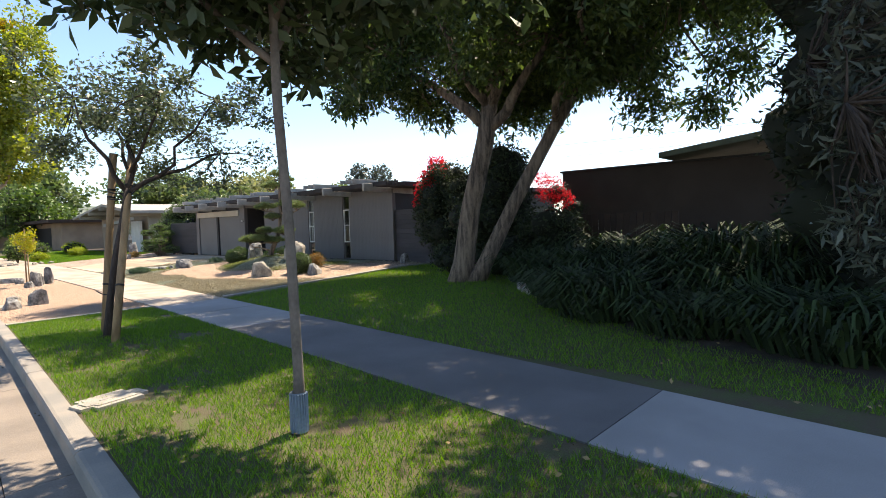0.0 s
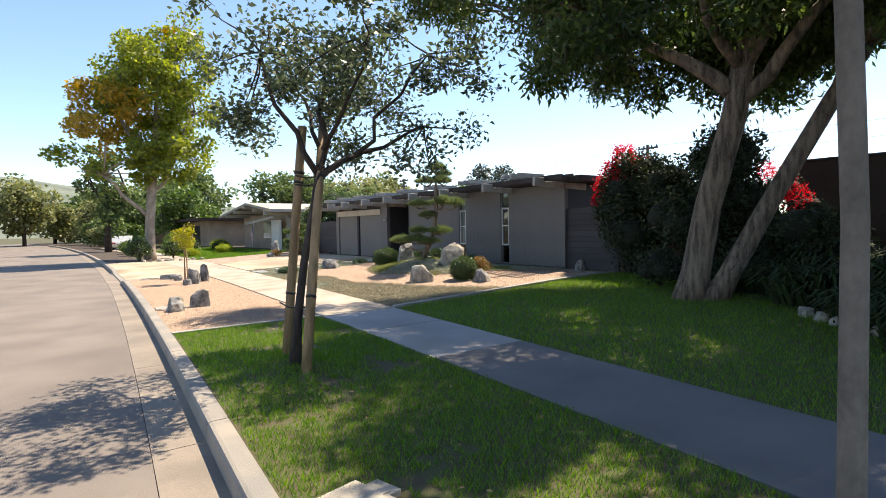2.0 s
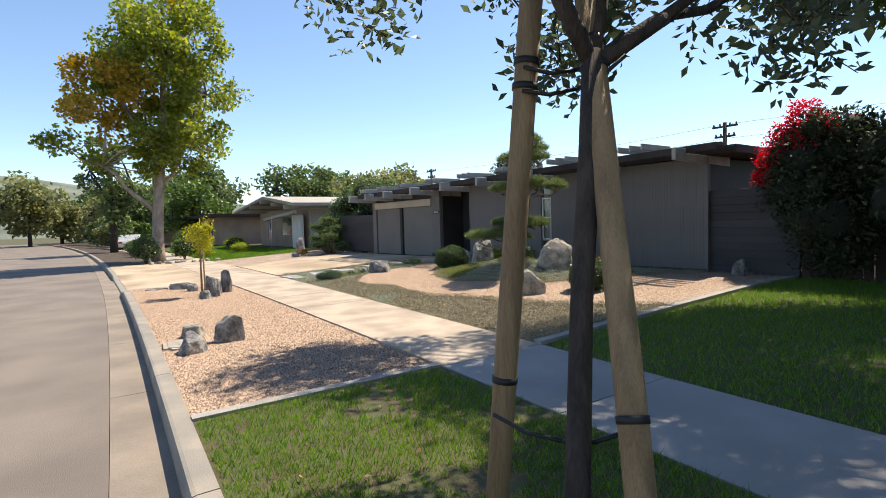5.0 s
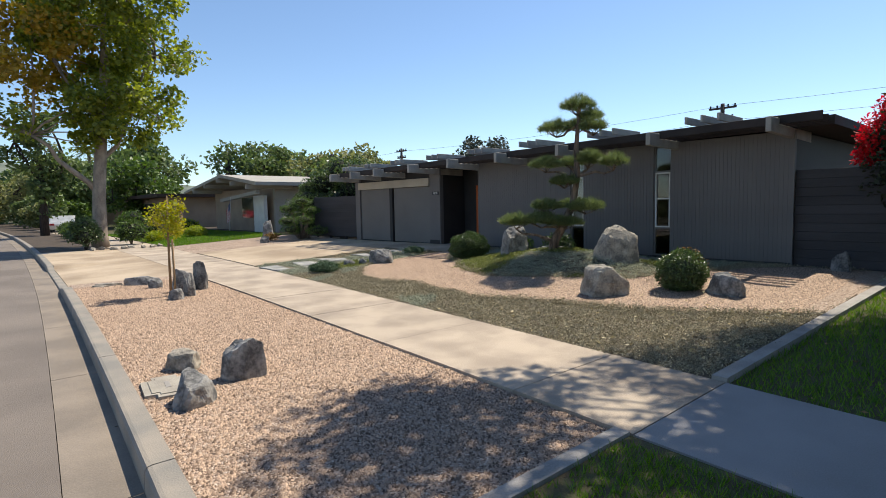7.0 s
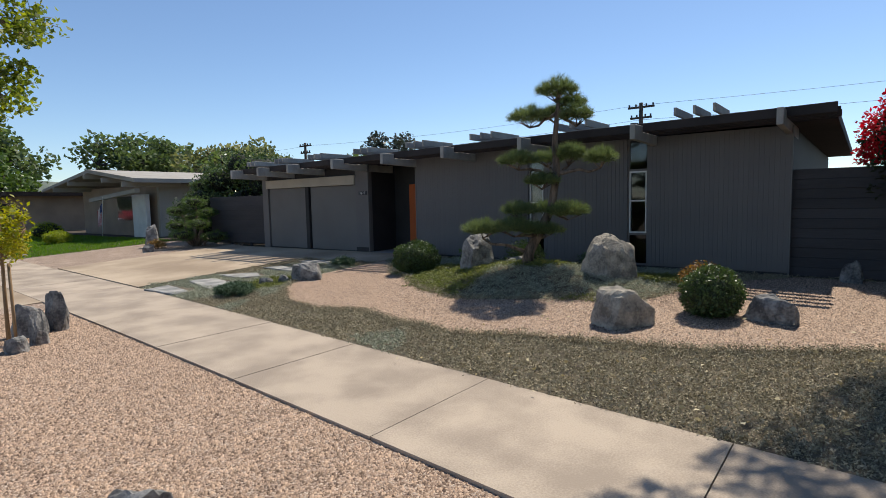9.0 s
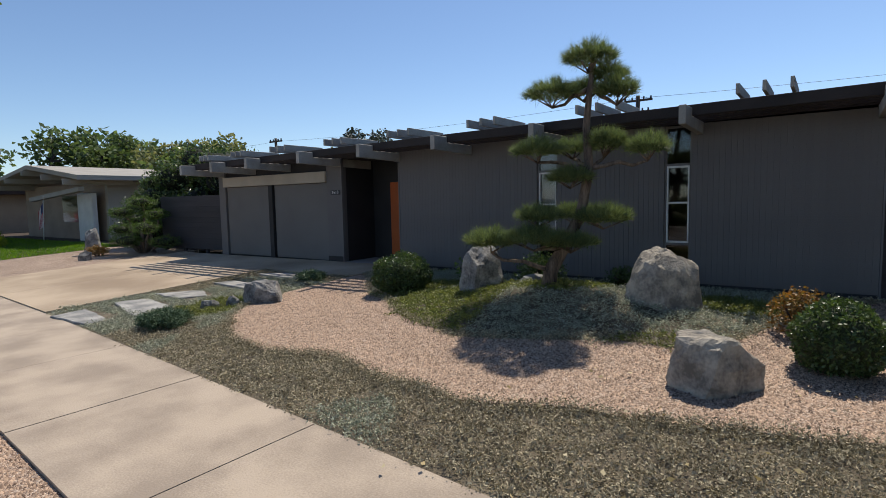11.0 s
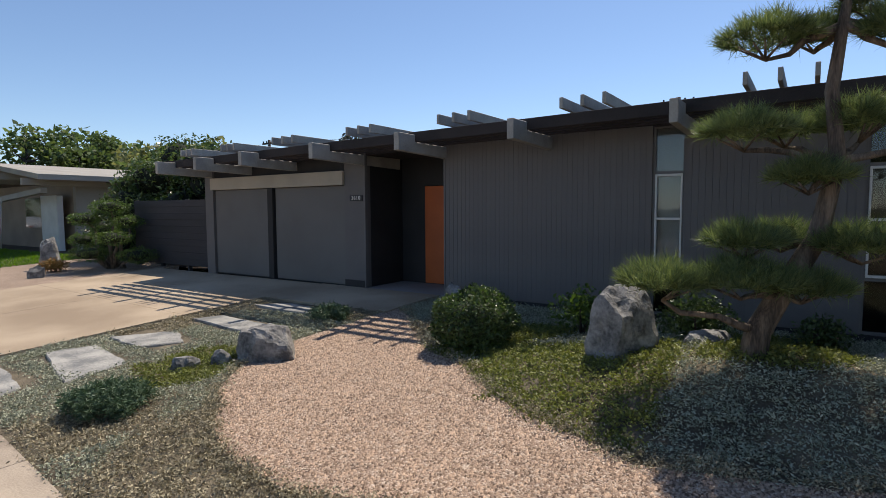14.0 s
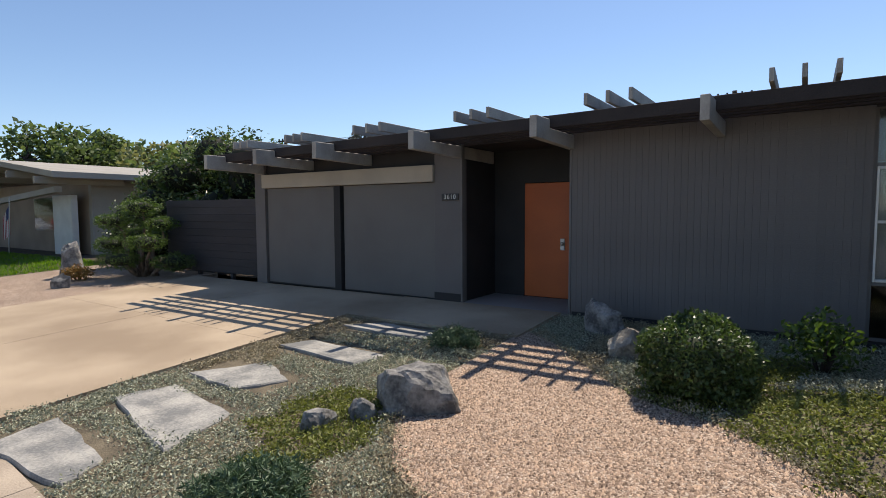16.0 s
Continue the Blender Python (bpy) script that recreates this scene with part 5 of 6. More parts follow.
goldc = cloud(16, (0.9, 35.6, 7.9), (1.7, 2.0, 1.9), 0.8, 280, 52) + [((4.2, 36, 12.9), 0.5, 150)]
tree("gum_tree", (2.75, 35.8, 0.0), [([(2.75, 35.8, -0.05), (2.75, 35.8, 0.5), (2.8, 35.8, 2.0), (3.0, 35.8, 4.5), (3.3, 35.9, 7.5), (3.5, 36, 11.0)], [0.36, 0.28, 0.25, 0.22, 0.16, 0.06])],
     [((2.8, 35.8, 2.3), (0.6, 35.7, 4.6), 0.13, 0.06), ((0.6, 35.7, 4.6), (0.8, 35.6, 8.0), 0.06, 0.03), ((2.9, 35.8, 3.0), (4.6, 36, 6.5), 0.12, 0.05), ((3.0, 35.8, 4.5), (5.4, 36, 8.5), 0.1, 0.03), ((3.0, 35.8, 4.8), (1.4, 36, 8.2), 0.1, 0.03), ((3.2, 35.9, 6.5), (4.4, 36.5, 10.5), 0.08, 0.03)],
     gumc, L_GUM, 0.21, "tall street gum tree, green with gold patches", bark=M_BARK_PALE, seed=6, extra=((L_GUM_GOLD, "gold and orange autumn foliage", goldc),), long=1.4, shell=0.3, twig_r=0.015)
# ---- planting along the fence and by the dark house ----
def mass(name, cen, leafmat, size, label, seed, category="shrub", long=2.2, flat=0.9, shell=0.35, down=0.0, extra=(), base=None, stem=True, inner=0.6, shift=(0, 0)):
    """A grown-together shrub made of clumps (world metres)."""
    r = np.random.default_rng(seed)
    b = Vector(base if base else (cen[0][0][0], cen[0][0][1], ground_z(cen[0][0][0], cen[0][0][1])))
    ob = empty(name, b, label, category)
    for mat, lab, rows, s in ((leafmat, "", cen, size),) + tuple(extra):
        C = clumps([tuple(Vector(c) - b) for c, q, n in rows], [q for c, q, n in rows], [n for c, q, n in rows], r, shell, flat)
        C[:, 2] = np.maximum(C[:, 2], 0.02)
        quads("foliage" if mat is leafmat else "blossom", leaf_faces(C, np.full(len(C), s), r, 0.8, long, down), mat, ob, lab)
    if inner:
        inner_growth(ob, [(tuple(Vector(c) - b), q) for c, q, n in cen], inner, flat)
    if stem:
        rr = random.Random(seed)
        limbs("stem", [(bend((rr.uniform(-0.15, 0.15), rr.uniform(-0.15, 0.15), -0.08), tuple((Vector(c) - b) * 0.85), rr, 4, 0.05), [0.035, 0.03, 0.025, 0.018, 0.01]) for c, q, n in cen[:12]], M_BARK_DARK, ob, "", 6, apart=True)
    ob.location.x += shift[0]
    ob.location.y += shift[1]
    return ob


mass("bougainvillea", cloud(26, (9.75, 9.75, 1.7), (0.7, 0.95, 1.3), 0.55, 900, 61) + [((9.6, 8.6, 1.5), 0.6, 900), ((9.5, 8.9, 2.0), 0.6, 900), ((9.6, 9.4, 1.35), 0.5, 800), ((9.6, 10.1, 1.5), 0.45, 800), ((9.9, 10.85, 2.4), 0.45, 900), ((9.9, 10.6, 2.8), 0.45, 900), ((9.8, 10.2, 3.0), 0.45, 800), ((9.7, 10.4, 1.6), 0.5, 900), ((9.7, 9.6, 2.9), 0.5, 800), ((9.7, 9.0, 2.6), 0.6, 900)], L_SHRUB, 0.10, "large bougainvillea, leaves darkened for tree shade, scarlet bracts on top", 61,
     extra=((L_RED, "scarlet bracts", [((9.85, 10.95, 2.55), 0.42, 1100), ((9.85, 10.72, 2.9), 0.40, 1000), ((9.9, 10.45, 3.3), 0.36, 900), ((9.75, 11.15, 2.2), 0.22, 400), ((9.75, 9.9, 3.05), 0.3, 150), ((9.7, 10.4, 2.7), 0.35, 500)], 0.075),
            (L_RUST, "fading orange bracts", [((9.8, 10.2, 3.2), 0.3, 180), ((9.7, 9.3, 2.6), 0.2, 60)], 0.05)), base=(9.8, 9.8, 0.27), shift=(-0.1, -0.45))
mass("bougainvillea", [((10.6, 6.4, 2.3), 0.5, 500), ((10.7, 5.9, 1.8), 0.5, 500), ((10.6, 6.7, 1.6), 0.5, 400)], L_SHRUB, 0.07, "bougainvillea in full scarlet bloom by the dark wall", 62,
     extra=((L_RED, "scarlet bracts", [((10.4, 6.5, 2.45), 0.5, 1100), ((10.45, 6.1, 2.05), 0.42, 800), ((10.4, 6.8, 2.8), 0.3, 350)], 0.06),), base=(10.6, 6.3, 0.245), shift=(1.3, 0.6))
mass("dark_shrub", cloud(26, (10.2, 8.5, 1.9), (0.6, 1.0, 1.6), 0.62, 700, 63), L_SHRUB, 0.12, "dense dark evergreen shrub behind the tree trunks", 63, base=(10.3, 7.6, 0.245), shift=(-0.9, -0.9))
# Added filler: hides bright ground between the trunks so the gap stays dark.
mass("dark_shrub", cloud(18, (10.15, 6.5, 0.95), (0.45, 1.4, 0.65), 0.5, 700, 65), L_SHRUB, 0.11, "low dark shrub added to darken the gap before the dark wall", 65, base=(10.2, 6.5, 0.245), shift=(-1.3, -0.9))
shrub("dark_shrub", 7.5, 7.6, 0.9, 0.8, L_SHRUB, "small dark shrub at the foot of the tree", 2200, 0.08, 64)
hedge_row = [(7.8, 5.7, 0.9), (7.0, 4.4, 0.9), (5.9, 3.5, 0.9), (5.1, 2.6, 0.9), (4.5, 1.7, 0.95), (4.1, 0.8, 0.9), (3.8, 0.0, 0.9), (3.5, -0.9, 0.95), (3.3, -1.9, 0.9), (8.2, 4.3, 1.2), (7.0, 3.0, 1.2), (6.1, 1.9, 1.2), (5.5, 0.8, 1.25), (8.6, 5.4, 1.2), (8.1, 2.8, 1.4), (7.2, 1.6, 1.4), (6.6, 0.4, 1.4), (8.6, 1.4, 1.5), (7.9, 0.2, 1.5)]


def strap_plant(x, y, h, seed):
    """A clump of arching strap leaves."""
    r = np.random.default_rng(seed)
    n = 420
    a = r.uniform(0, 2 * np.pi, n)
    q = np.sqrt(r.uniform(0, 1, n)) * 0.75
    root = np.stack([np.cos(a * 3.1) * q * 0.8, np.sin(a * 3.1) * q * 0.8, np.zeros(n)], 1)
    L = h * r.uniform(0.35, 1.3, n)
    out = np.stack([np.cos(a), np.sin(a)], 1)
    F = []
    w = 0.019
    side = np.stack([-np.sin(a), np.cos(a), np.zeros(n)], 1) * w
    pts = []
    for f, rad, up in ((0, 0, 0), (0.5, 0.34, 0.55), (0.8, 0.66, 0.66), (1.0, 0.95, 0.5)):
        p = root.copy()
        p[:, :2] += out * (L * rad)[:, None]
        p[:, 2] += L * up
        pts.append(p)
    for i in range(3):
        s0, s1 = (1.0, 1.0, 0.8, 0.1)[i], (1.0, 1.0, 0.8, 0.1)[i + 1]
        F.append(np.stack([pts[i] - side * s0, pts[i] + side * s0, pts[i + 1] + side * s1, pts[i + 1] - side * s1], 1))
    ob = empty("strap_leaf_plant", (x, y, ground_z(x, y) - 0.01), "clump of arching strap leaves, green darkened for tree shade", "plant", "strap-leaf planting")
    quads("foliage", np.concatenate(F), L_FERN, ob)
    # Shade-dark leaves fill the heart of the clump.
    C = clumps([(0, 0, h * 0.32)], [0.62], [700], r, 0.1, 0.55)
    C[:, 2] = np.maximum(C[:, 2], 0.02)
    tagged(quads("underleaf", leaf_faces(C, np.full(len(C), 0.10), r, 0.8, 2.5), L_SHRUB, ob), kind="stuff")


jig = random.Random(12)
for i, (x, y, h) in enumerate(hedge_row):
    strap_plant(x + jig.uniform(-0.25, 0.35), y + jig.uniform(-0.4, 0.4), h * jig.uniform(0.6, 0.95), 200 + i)
    strap_plant(x + jig.uniform(0.2, 0.9), y + jig.uniform(-0.7, 0.7), h * jig.uniform(0.45, 0.85), 260 + i)
tagged(sheet("shade_bed", lambda y: max(walk_r(y) + 0.35, hedge_x(y)), lambda y: 9.94, -12, 8.0, M_SOIL, lambda x, y: ground_z(x, y) - 0.008, 8, 30), "dark soil bed under the shrubs", "soil", kind="structure")
# The upper cloud is added as a shade caster over the walk.
tree("grey_leaf_tree", (4.9, -2.2, 0.1), [([(4.9, -2.2, 0.0), (4.9, -2.1, 1.5), (4.8, -2.0, 3.0)], [0.12, 0.10, 0.07])], [((4.9, -2.1, 1.5), (4.0, -1.6, 2.6), 0.05, 0.02), ((4.9, -2.1, 1.8), (4.6, -1.2, 3.2), 0.05, 0.02), ((4.8, -2.0, 2.6), (5.2, -2.6, 4.6), 0.05, 0.02)],
     cloud(90, (4.75, -2.0, 2.7), (0.95, 0.85, 2.2), 0.22, 46, 71) + cloud(34, (4.9, -2.4, 5.6), (1.1, 1.2, 1.2), 0.3, 60, 73), L_GREY, 0.19, "grey-green long-leaved shrub tree in deep shade", bark=M_BARK_DARK, seed=71, long=4.5, shell=0.05, twig_r=0.006, lean=1.0, shift=(-0.2, 0.74))
# Crown made taller and wider to throw shade on the planting before it.
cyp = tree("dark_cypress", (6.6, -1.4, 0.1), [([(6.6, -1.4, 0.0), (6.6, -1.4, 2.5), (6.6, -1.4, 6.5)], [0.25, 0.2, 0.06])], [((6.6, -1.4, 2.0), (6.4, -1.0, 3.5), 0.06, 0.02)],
     cloud(95, (6.9, -1.5, 4.4), (1.0, 1.1, 4.4), 0.6, 420, 72), L_SHRUB, 0.13, "dense columnar evergreen, near-black with shade in its leaf colour", bark=M_BARK_DARK, seed=72, long=3, shell=0.4, shift=(-0.45, 0.45))
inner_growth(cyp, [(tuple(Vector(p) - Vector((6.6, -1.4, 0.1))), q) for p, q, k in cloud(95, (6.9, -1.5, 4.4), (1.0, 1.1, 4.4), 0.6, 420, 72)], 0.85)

# the dark house beyond the hedge
nh = empty("brown_house", (13.5, 2.0, 0.245), "low dark brown house with a shallow roof", "house")
nh.matrix_basis = Matrix.Translation((-0.82, -0.38, 0))
box("wall", 13.5, -6.0, 0.15, 13.65, 7.6, 2.98, M_BROWN_WALL, nh, bevel=0.0)
box("wall", 13.65, 7.45, 0.15, 20.0, 7.6, 2.98, M_BROWN_WALL, nh, bevel=0.0)
box("wall_cap", 13.44, -6.0, 2.981, 13.72, 7.66, 3.04, M_DARK, nh, bevel=0.005)
prism("roof", [(4.2, 3.06), (-2.5, 3.75), (-9.0, 3.06), (-9.0, 3.22), (-2.5, 3.92), (4.2, 3.20)], "x", 12.5, 20.0, M_TEAL_ROOF, nh, "shallow gabled roof with a grey-green fascia")
box("vent", 13.49, 6.4, 1.15, 13.505, 6.6, 1.45, M_WHITE, nh, bevel=0.0)

# ---- things beyond the garage ----
def clouded_juniper(x, y):
    ob = empty("cloud_juniper", (x, y, ground_z(x, y)), "cloud-pruned juniper with rounded green pads", "shrub")
    r = np.random.default_rng(9)
    pads = [(0, 0, 1.55, 0.42), (-0.45, 0.35, 1.25, 0.36), (0.25, -0.35, 1.18, 0.36), (-0.25, -0.65, 0.80, 0.40), (0.45, 0.4, 0.85, 0.42), (-0.3, 0.75, 0.72, 0.38), (0.15, -0.95, 0.36, 0.42), (-0.55, -0.1, 0.42, 0.44), (0.0, 0.25, 0.95, 0.3)]
    C = clumps([(a, b, c) for a, b, c, q in pads], [q for a, b, c, q in pads], [1500] * len(pads), r, 0.75, 0.48)
    C[:, 2] = np.maximum(C[:, 2], 0.02)
    quads("foliage", leaf_faces(C, np.full(len(C), 0.045), r, 0.8, 2.6), L_HEDGE, ob)
    inner_growth(ob, [((a, b, c), q) for a, b, c, q in pads], 0.62, 0.48)
    rr = random.Random(4)
    limbs("trunk", [(bend((0, 0, -0.05), (a, b, c), rr, 4, 0.1), [0.06, 0.05, 0.04, 0.03, 0.02]) for a, b, c, q in pads], M_BARK, ob, "", 7, apart=True)


clouded_juniper(8.95, 29.45)
mass("hedge", cloud(34, (11.2, 29.4, 2.0), (1.2, 3.2, 1.25), 0.75, 560, 81), L_BUSH, 0.13, "overgrown dark green hedge behind the fence", 81, "hedge", base=(11.2, 29.4, 0.245))
mass("hedge", cloud(14, (10.9, 33.3, 1.0), (0.6, 1.3, 0.7), 0.5, 700, 82), L_BUSH, 0.08, "dense green hedge beside the next lawn", 82, "hedge", base=(10.9, 33.3, 0.245))
mass("climbing_tree", cloud(20, (12.8, 30.2, 2.5), (1.0, 1.5, 0.8), 0.6, 420, 83), L_BUSH, 0.13, "leafy green small tree above the fence", 83, "tree", base=(12.8, 30.2, 0.245))
shrub("clipped_hedge", 2.0, 34.5, 1.25, 1.35, L_BUSH, "dark clipped hedge block beside the street tree", 5000, 0.10, 84, z=0.0)
shrub("clipped_hedge", 4.1, 36.6, 1.2, 1.2, L_HEDGE, "green clipped hedge behind the street tree", 4000, 0.10, 85, z=0.0)
shrub("clipped_hedge", 5.2, 41.5, 1.6, 1.7, L_HEDGE, "rounded green clipped shrub by the far walk", 4000, 0.12, 86)
shrub("lime_mound", 7.6, 38.8, 1.5, 0.55, L_LIME, "rounded lime-yellow shrub on the lawn edge", 3500, 0.08, 87)
shrub("lime_mound", 5.3, 37.6, 1.3, 0.5, L_LIME, "low lime-yellow shrub near the walk", 2500, 0.08, 88)
shrub("lime_mound", 8.6, 43.5, 1.8, 0.8, L_LIME, "broad lime-yellow shrub before the next house", 2500, 0.1, 89)
shrub("lime_mound", 6.8, 45.5, 2.0, 1.0, L_HEDGE, "loose green shrub before the next house", 2500, 0.12, 90)
shrub("clipped_hedge", 3.0, 43.0, 1.4, 0.9, L_HEDGE, "low green hedge by the far kerb", 2500, 0.12, 91, z=0.0)
shrub("clipped_hedge", 3.3, 47.0, 1.6, 0.9, L_HEDGE, "low green hedge by the far kerb", 2500, 0.12, 92, z=0.0)
shrub("clipped_hedge", 3.6, 51.0, 1.6, 0.9, L_HEDGE, "low green hedge by the far kerb", 2500, 0.12, 93, z=0.0)

# next house: white garage flank under a low gable
n2 = empty("next_house", (12.0, 41.0, 0.245), "low pale house with a wide shallow gable", "house")
n2.matrix_basis = Matrix.Identity(4)
box("wall", 10.7, 37.2, 0.15, 10.9, 38.6, 2.25, M_WHITE, n2, "white panelled flank", bevel=0.01)
box("wall", 11.2, 36.9, 0.15, 18.0, 37.1, 2.7, M_CREAM, n2, bevel=0.0)
box("wall", 11.2, 37.11, 0.15, 11.4, 46.0, 2.7, M_TAN, n2, bevel=0.0)
prism("roof", [(35.6, 2.72), (40.6, 3.35), (47.2, 2.6), (47.2, 2.74), (40.6, 3.52), (35.6, 2.90)], "x", 9.6, 18.6, M_CREAM, n2, "pale shallow gabled roof")
for y in (36.4, 38.5, 40.6, 42.7, 44.8):
    zz = 2.55 + 0.63 * (1 - abs(y - 40.6) / 5.2)
    box("rafter", 9.4, y - 0.06, zz - 0.12, 12.0, y + 0.06, zz + 0.1, M_CREAM, n2, bevel=0.006)
prism("canopy_beam", [(36.3, 2.30), (41.5, 1.95), (41.5, 2.13), (36.3, 2.48)], "x", 9.9, 10.1, M_CREAM, n2)
box("window", 11.19, 39.5, 1.0, 11.199, 41.5, 2.2, M_GLASS, n2, bevel=0.0)
fl = empty("flag", (9.9, 40.2, 1.2), "striped red and white flag with a blue corner on a pole", "flag")
limbs("flag_pole", [([(0, 0, -0.95), (0.0, -0.35, 1.0)], [0.02, 0.018])], M_WHITE, fl, "", 8, 0.0)
for i in range(9):
    raw("stripe", [(0.02, -0.3 + 0.08 * i, 0.75 - 0.05 * i), (0.02, -0.22 + 0.08 * i, 0.70 - 0.05 * i), (0.04, -0.02 + 0.07 * i, -0.35 - 0.02 * i), (0.04, -0.1 + 0.07 * i, -0.3 - 0.02 * i)], [(0, 1, 2, 3)], M_FLAG_RED if i % 2 == 0 else M_WHITE, fl)
raw("canton", [(0.012, -0.3, 0.75), (0.012, 0.06, 0.55), (0.012, 0.12, 0.15), (0.012, -0.2, 0.32)], [(0, 1, 2, 3)], M_FLAG_BLUE, fl)
n3 = empty("tan_house", (13.0, 58.0, 0.0), "low tan house with an orange-brown fascia", "house")
n3.matrix_basis = Matrix.Identity(4)
box("wall", 10.0, 52.0, 0.0, 20.0, 66.0, 2.5, M_TAN, n3, bevel=0.0)
box("fascia", 8.9, 51.0, 2.501, 20.5, 67.0, 2.75, M_FENCE_BROWN, n3, "orange-brown roof fascia", bevel=0.0)
box("garage_opening", 9.98, 55.0, 0.05, 9.999, 59.5, 2.1, M_DARK, n3, bevel=0.0)
n4 = empty("block_wall_house", (6.0, 80.0, 0.0), "far pale low house behind a wall", "house")
n4.matrix_basis = Matrix.Identity(4)
box("wall", 8.0, 74.0, 0.0, 20.0, 90.0, 2.4, M_TAN, n4, bevel=0.0)
box("roof", 7.2, 73.0, 2.401, 20.6, 91.0, 2.7, M_DARK, n4, bevel=0.0)


def car(x, y, turn, paint, label):
    ob = empty("parked_car", (x, y, -0.15), label, "car")
    ob.matrix_basis = pose(x, y, -0.15, 0, 0, turn)
    prism("body", [(-2.1, 0.35), (-2.15, 0.75), (-1.9, 0.95), (-1.2, 1.0), (-0.75, 1.42), (1.0, 1.45), (1.75, 1.0), (2.1, 0.9), (2.15, 0.4)], "x", -0.85, 0.85, paint, ob, "", 0.06)
    prism("glasshouse", [(-1.05, 1.02), (-0.7, 1.37), (0.95, 1.39), (1.5, 1.02)], "x", -0.856, 0.856, M_SIGN, ob, "dark glass")
    for px in (-0.86, 0.66):
        for py in (-1.35, 1.35):
            bm = bmesh.new()
            bmesh.ops.create_cone(bm, cap_ends=True, segments=16, radius1=0.33, radius2=0.33, depth=0.2, matrix=Matrix.Translation((px + 0.1, py, 0.33)) @ Matrix.Rotation(radians(90), 4, "Y"))
            part("wheel", bm, M_RUBBER, ob)
    for px in (-0.6, 0.6):
        box("tail_light", px - 0.15, -2.17, 0.7, px + 0.15, -2.14, 0.85, M_FLAG_RED, ob)
    return ob


car(-7.6, 86.0, 5, M_RED, "small red car parked far down the street")
car(4.6, 62.0, -10, M_ALU, "silver car parked beyond the hedges")

# poles and wires behind the house
def power_pole(x, y, h, label, transformer=False):
    ob = empty("power_pole", (x, y, -0.4), label, "power pole", "power poles")
    limbs("pole", [([(0, 0, -0.2), (0, 0, h * 0.5), (0, 0, h)], [0.14, 0.12, 0.09])], M_POLE, ob, "", 8, 0.0)
    for z, w in ((h - 0.25, 0.62), (h - 0.75, 0.5)):
        box("crossarm", -0.05, -w, z, 0.05, w, z + 0.09, M_POLE, ob, bevel=0.0)
        for k in (-0.9, -0.4, 0.4, 0.9):
            box("insulator", -0.03, k * w - 0.03, z + 0.09, 0.03, k * w + 0.03, z + 0.20, M_DARK, ob, bevel=0.0)
    if transformer:
        bm = bmesh.new()
        bmesh.ops.create_cone(bm, cap_ends=True, segments=14, radius1=0.19, radius2=0.19, depth=0.62, matrix=Matrix.Translation((-0.05, 0.3, h - 1.25)))
        part("transformer", bm, M_FENCE, ob, "grey drum transformer")


power_pole(25.9, 19.4, 6.5, "dark wooden power pole with a transformer drum", True)
power_pole(24.4, 42.7, 6.4, "dark wooden power pole with crossarms")
power_pole(22.0, 49.1, 6.4, "dark wooden power pole with crossarms")
lines = empty("power_lines", (25.9, 19.4, 0.0), "thin sagging power lines behind the houses", "cable")
lines.matrix_basis = Matrix.Identity(4)
for a, b in (((25.9, 19.4, 6.0), (24.4, 42.7, 5.8)), ((25.9, 19.4, 5.3), (24.4, 42.7, 5.0)), ((24.4, 42.7, 5.8), (22, 49.1, 5.8)), ((25.9, 19.4, 6.0), (30, -8, 6.6)), ((25.9, 19.4, 5.3), (30, -8, 5.8))):
    pts = []
    for i in range(9):
        t = i / 8
        pts.append((a[0] + (b[0] - a[0]) * t, a[1] + (b[1] - a[1]) * t, a[2] + (b[2] - a[2]) * t - 0.25 * 4 * t * (1 - t)))
    limbs("wire", [(pts, [0.007] * 9)], M_RUBBER, lines, "", 4, 0.0)

# ---- far trees ----
def far_tree(x, y, w, h, mat, seed, label, z=-0.4, trunk=0.25):
    r = random.Random(seed)
    n = 22
    return tree("far_tree", (x, y, z), [([(x, y, z - 0.1), (x, y, z + h * 0.3), (x, y, z + h * 0.7)], [0.28, 0.22, 0.1])], [((x, y, z + h * 0.3), (x + w * 0.25, y, z + h * 0.6), 0.1, 0.04), ((x, y, z + h * 0.35), (x - w * 0.25, y, z + h * 0.65), 0.1, 0.04)],
                cloud(n, (x, y, z + h * 0.58), (w * 0.42, w * 0.42, h * 0.40), w * 0.17, 170, seed), mat, w * 0.05 + 0.06, label, bark=M_BARK_DARK, seed=seed, long=1.5, shell=0.5, twig_r=0.03)


far_tree(21.5, 66.0, 8.0, 9.2, L_FAR, 101, "dense rounded dark green tree behind the houses")
far_tree(25.0, 67.0, 6.0, 8.8, L_FAR, 102, "dense dark green conical tree behind the houses")
far_tree(27.5, 62.0, 8.0, 7.8, L_FAR_OLIVE, 103, "broad olive-green tree behind the houses")
far_tree(33.5, 62.0, 9.0, 7.6, L_FAR_OLIVE, 104, "broad olive-green tree behind the houses")
far_tree(20.0, 46.0, 6.0, 5.2, L_FAR, 105, "bushy green tree behind the hedge")
far_tree(16.5, 33.5, 3.6, 3.6, L_FAR, 106, "bushy green tree behind the fence")
far_tree(47.0, 55.0, 6.5, 11.0, L_GREY, 107, "open grey-green tree behind the roof")
far_tree(2.6, 54.0, 5.0, 9.5, L_FAR, 108, "green street tree farther down the verge", z=0.0)
far_tree(9.5, 60.0, 6.0, 6.0, L_HEDGE, 109, "fresh green tree before the tan house", z=0.0)
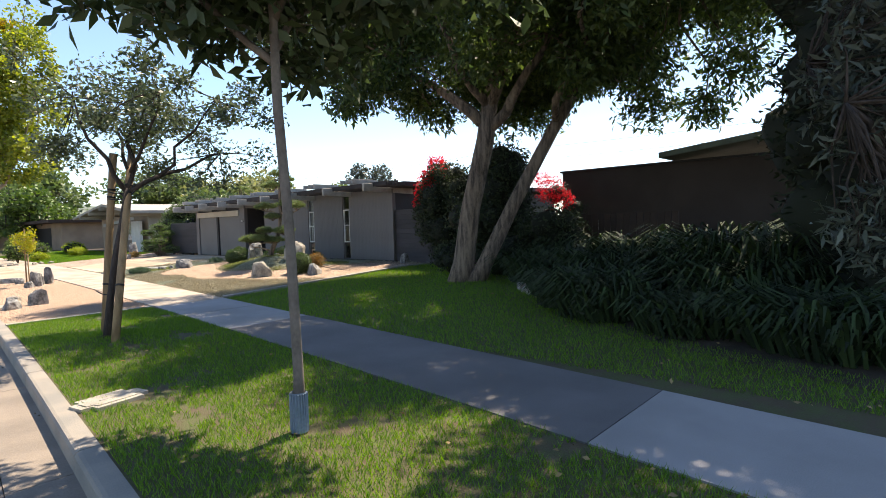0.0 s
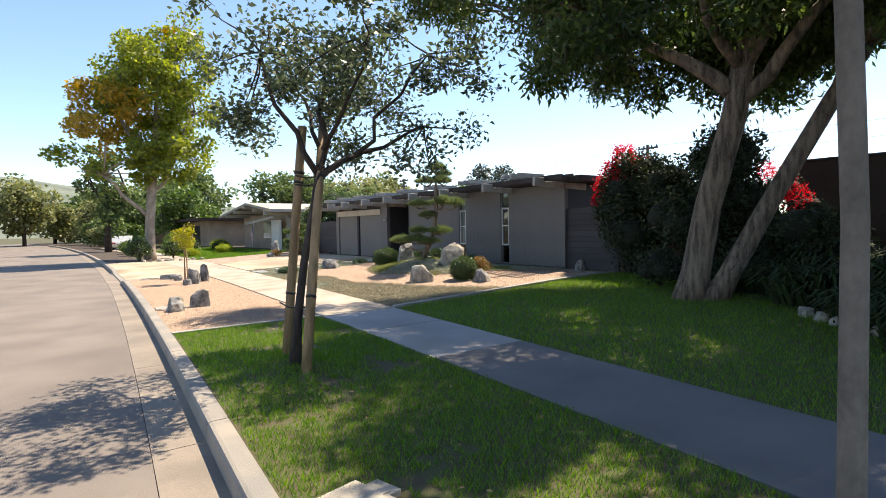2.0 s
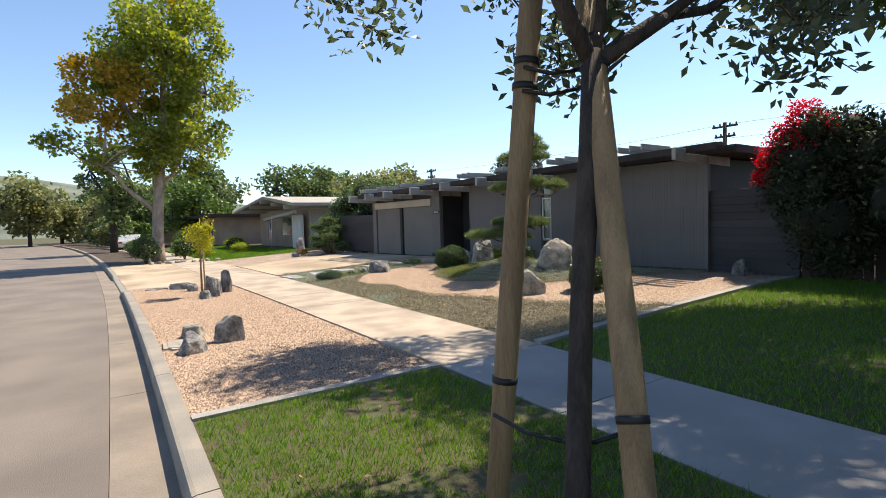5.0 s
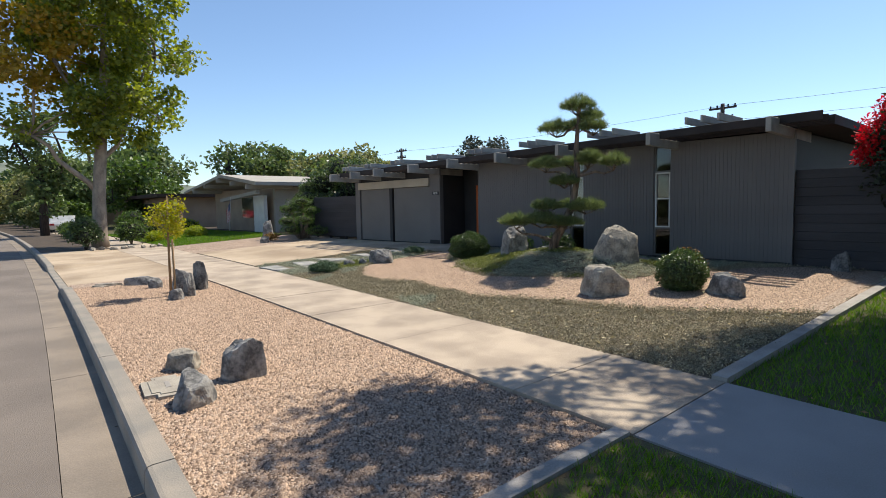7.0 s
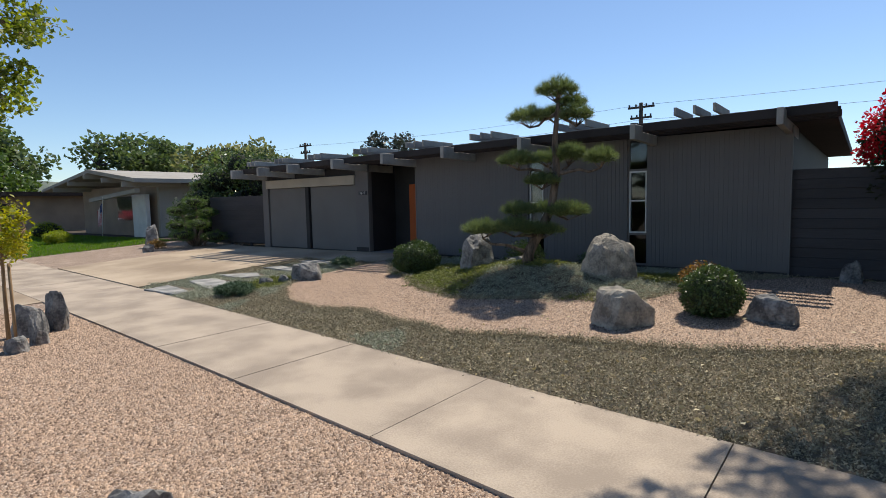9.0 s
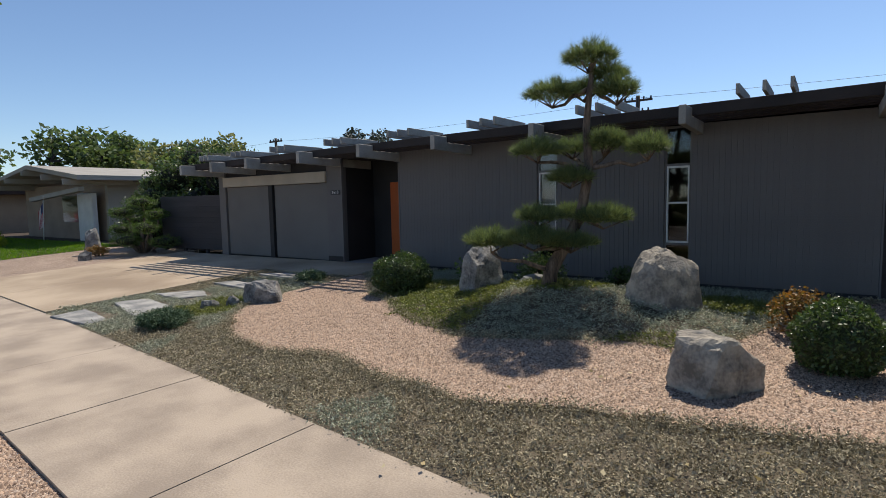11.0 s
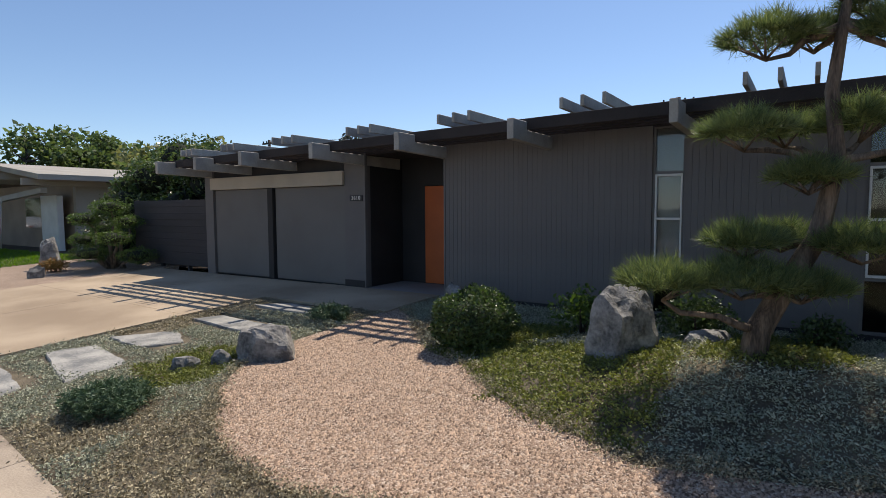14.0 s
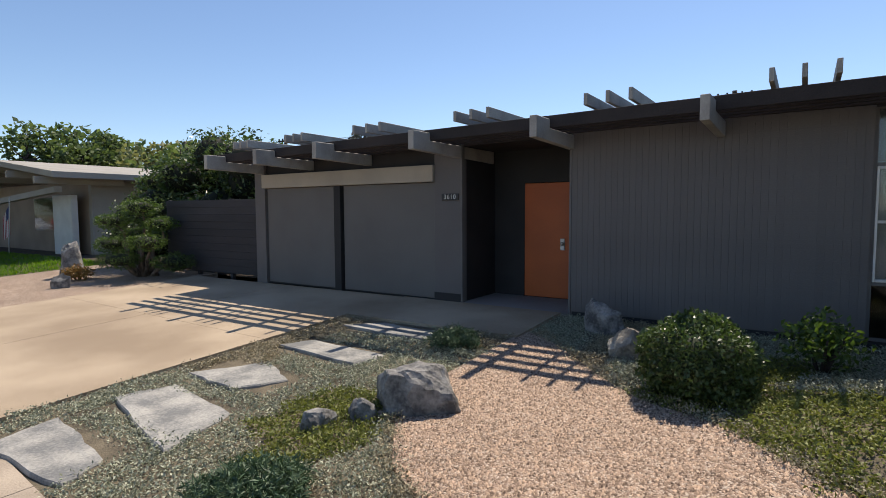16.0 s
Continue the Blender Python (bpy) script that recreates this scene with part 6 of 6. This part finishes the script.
far_tree(8.5, 70.0, 7.0, 6.5, L_FAR, 110, "dark green tree down the street", z=0.0)
far_tree(5.5, 92.0, 8.0, 6.0, L_FAR_OLIVE, 111, "olive tree down the street", z=0.0)
far_tree(-3.0, 104.0, 12.0, 9.5, L_FAR_OLIVE, 112, "broad olive tree closing the street")
far_tree(-12.0, 98.0, 12.0, 10.0, L_FAR, 113, "broad green tree across the street")
far_tree(-20.0, 88.0, 12.0, 9.0, L_FAR_OLIVE, 114, "broad olive tree across the street")
far_tree(-29.0, 78.0, 12.0, 10.0, L_FAR, 115, "broad green tree across the street")
far_tree(7.0, 118.0, 14.0, 10.0, L_FAR, 116, "broad green tree closing the street")
far_tree(-16.0, 62.0, 7.0, 6.5, L_FAR, 117, "green tree on a lot across the street")
far_tree(16.0, 108.0, 14.0, 11.0, L_FAR_OLIVE, 118, "broad olive tree closing the street")
far_tree(14.0, 76.0, 7.0, 7.5, L_HEDGE, 119, "fresh green tree behind the tan house")

for i, (x, y, w, h, m) in enumerate(((-12.5, 66, 6, 5, L_FAR_OLIVE), (-13, 74, 8, 7, L_FAR), (-14.5, 84, 7, 5.5, L_FAR_OLIVE), (-13.5, 96, 8, 6.5, L_FAR), (1.0, 112, 10, 8, L_FAR_OLIVE), (-24, 70, 9, 8, L_FAR_OLIVE), (-38, 70, 12, 10, L_FAR), (-33, 95, 14, 12, L_FAR_OLIVE), (11, 100, 10, 8, L_HEDGE), (5.2, 64, 4, 3.2, L_HEDGE), (4.6, 72, 4, 2.8, L_FAR_OLIVE), (4.5, 80, 5, 3.5, L_FAR), (30, 80, 12, 10, L_FAR), (40, 74, 12, 10, L_FAR_OLIVE), (52, 66, 12, 9, L_FAR), (18, 92, 12, 11, L_FAR))):
    far_tree(x, y, w, h, m, 140 + i, "sunlit green tree in the distance" if m is not L_FAR_OLIVE else "sunlit olive tree in the distance", z=-0.2)


def palm(x, y, h, label, z=-0.4):
    ob = empty("palm_tree", (x, y, z), label, "tree")
    limbs("trunk", [([(0, 0, -0.1), (0.1, 0, h * 0.5), (0, 0, h)], [0.28, 0.2, 0.18])], M_BARK, ob, "", 10)
    r = np.random.default_rng(abs(int(x * 7)))
    F = []
    for i in range(26):
        a = i * 2.4
        up = 0.9 - 1.3 * (i / 26)
        for t in np.linspace(0.08, 1, 26):
            L = 2.6
            p = np.array([math.cos(a) * L * t, math.sin(a) * L * t, h + L * (up * t - 0.75 * t * t)])
            side = np.array([-math.sin(a), math.cos(a), -0.25])
            for s in (-1, 1):
                e = p + (side * s * np.array([1, 1, s]) + np.array([math.cos(a), math.sin(a), -0.3]) * 0.5) * 0.42 * (1.1 - t)
                F.append([p, p + np.array([math.cos(a), math.sin(a), 0]) * 0.07, e, e - np.array([0, 0, 0.02])])
    quads("fronds", np.array(F), L_FAR, ob)


palm(29.5, 58.5, 6.6, "feathery palm rising behind the garage")
palm(10.2, 84.0, 8.6, "tall feathery palm down the street", 0.0)
palm(-21.0, 58.0, 9.0, "palm with drooping fronds across the street")

# far hill
verts, faces = [], []
for j in range(9):
    for i in range(61):
        x = -700 + i * 26
        y = 420 + j * 40
        top = 46 * math.exp(-((x + 120) / 260) ** 2) + 12 * noise.noise(Vector((i * 0.23, 3.1, 0))) + 14
        verts.append((x, y, -1 + max(0, top) * math.sin(min(1, j / 5) * math.pi / 2) + 2.0 * noise.noise(Vector((i * 0.9, j * 0.9, 1)))))
for j in range(8):
    for i in range(60):
        a = j * 61 + i
        faces.append((a, a + 1, a + 62, a + 61))
tagged(raw("backdrop_hill", verts, faces, M_HILL, smooth=True), "hazy scrub-covered hill on the horizon", "hill", kind="structure")
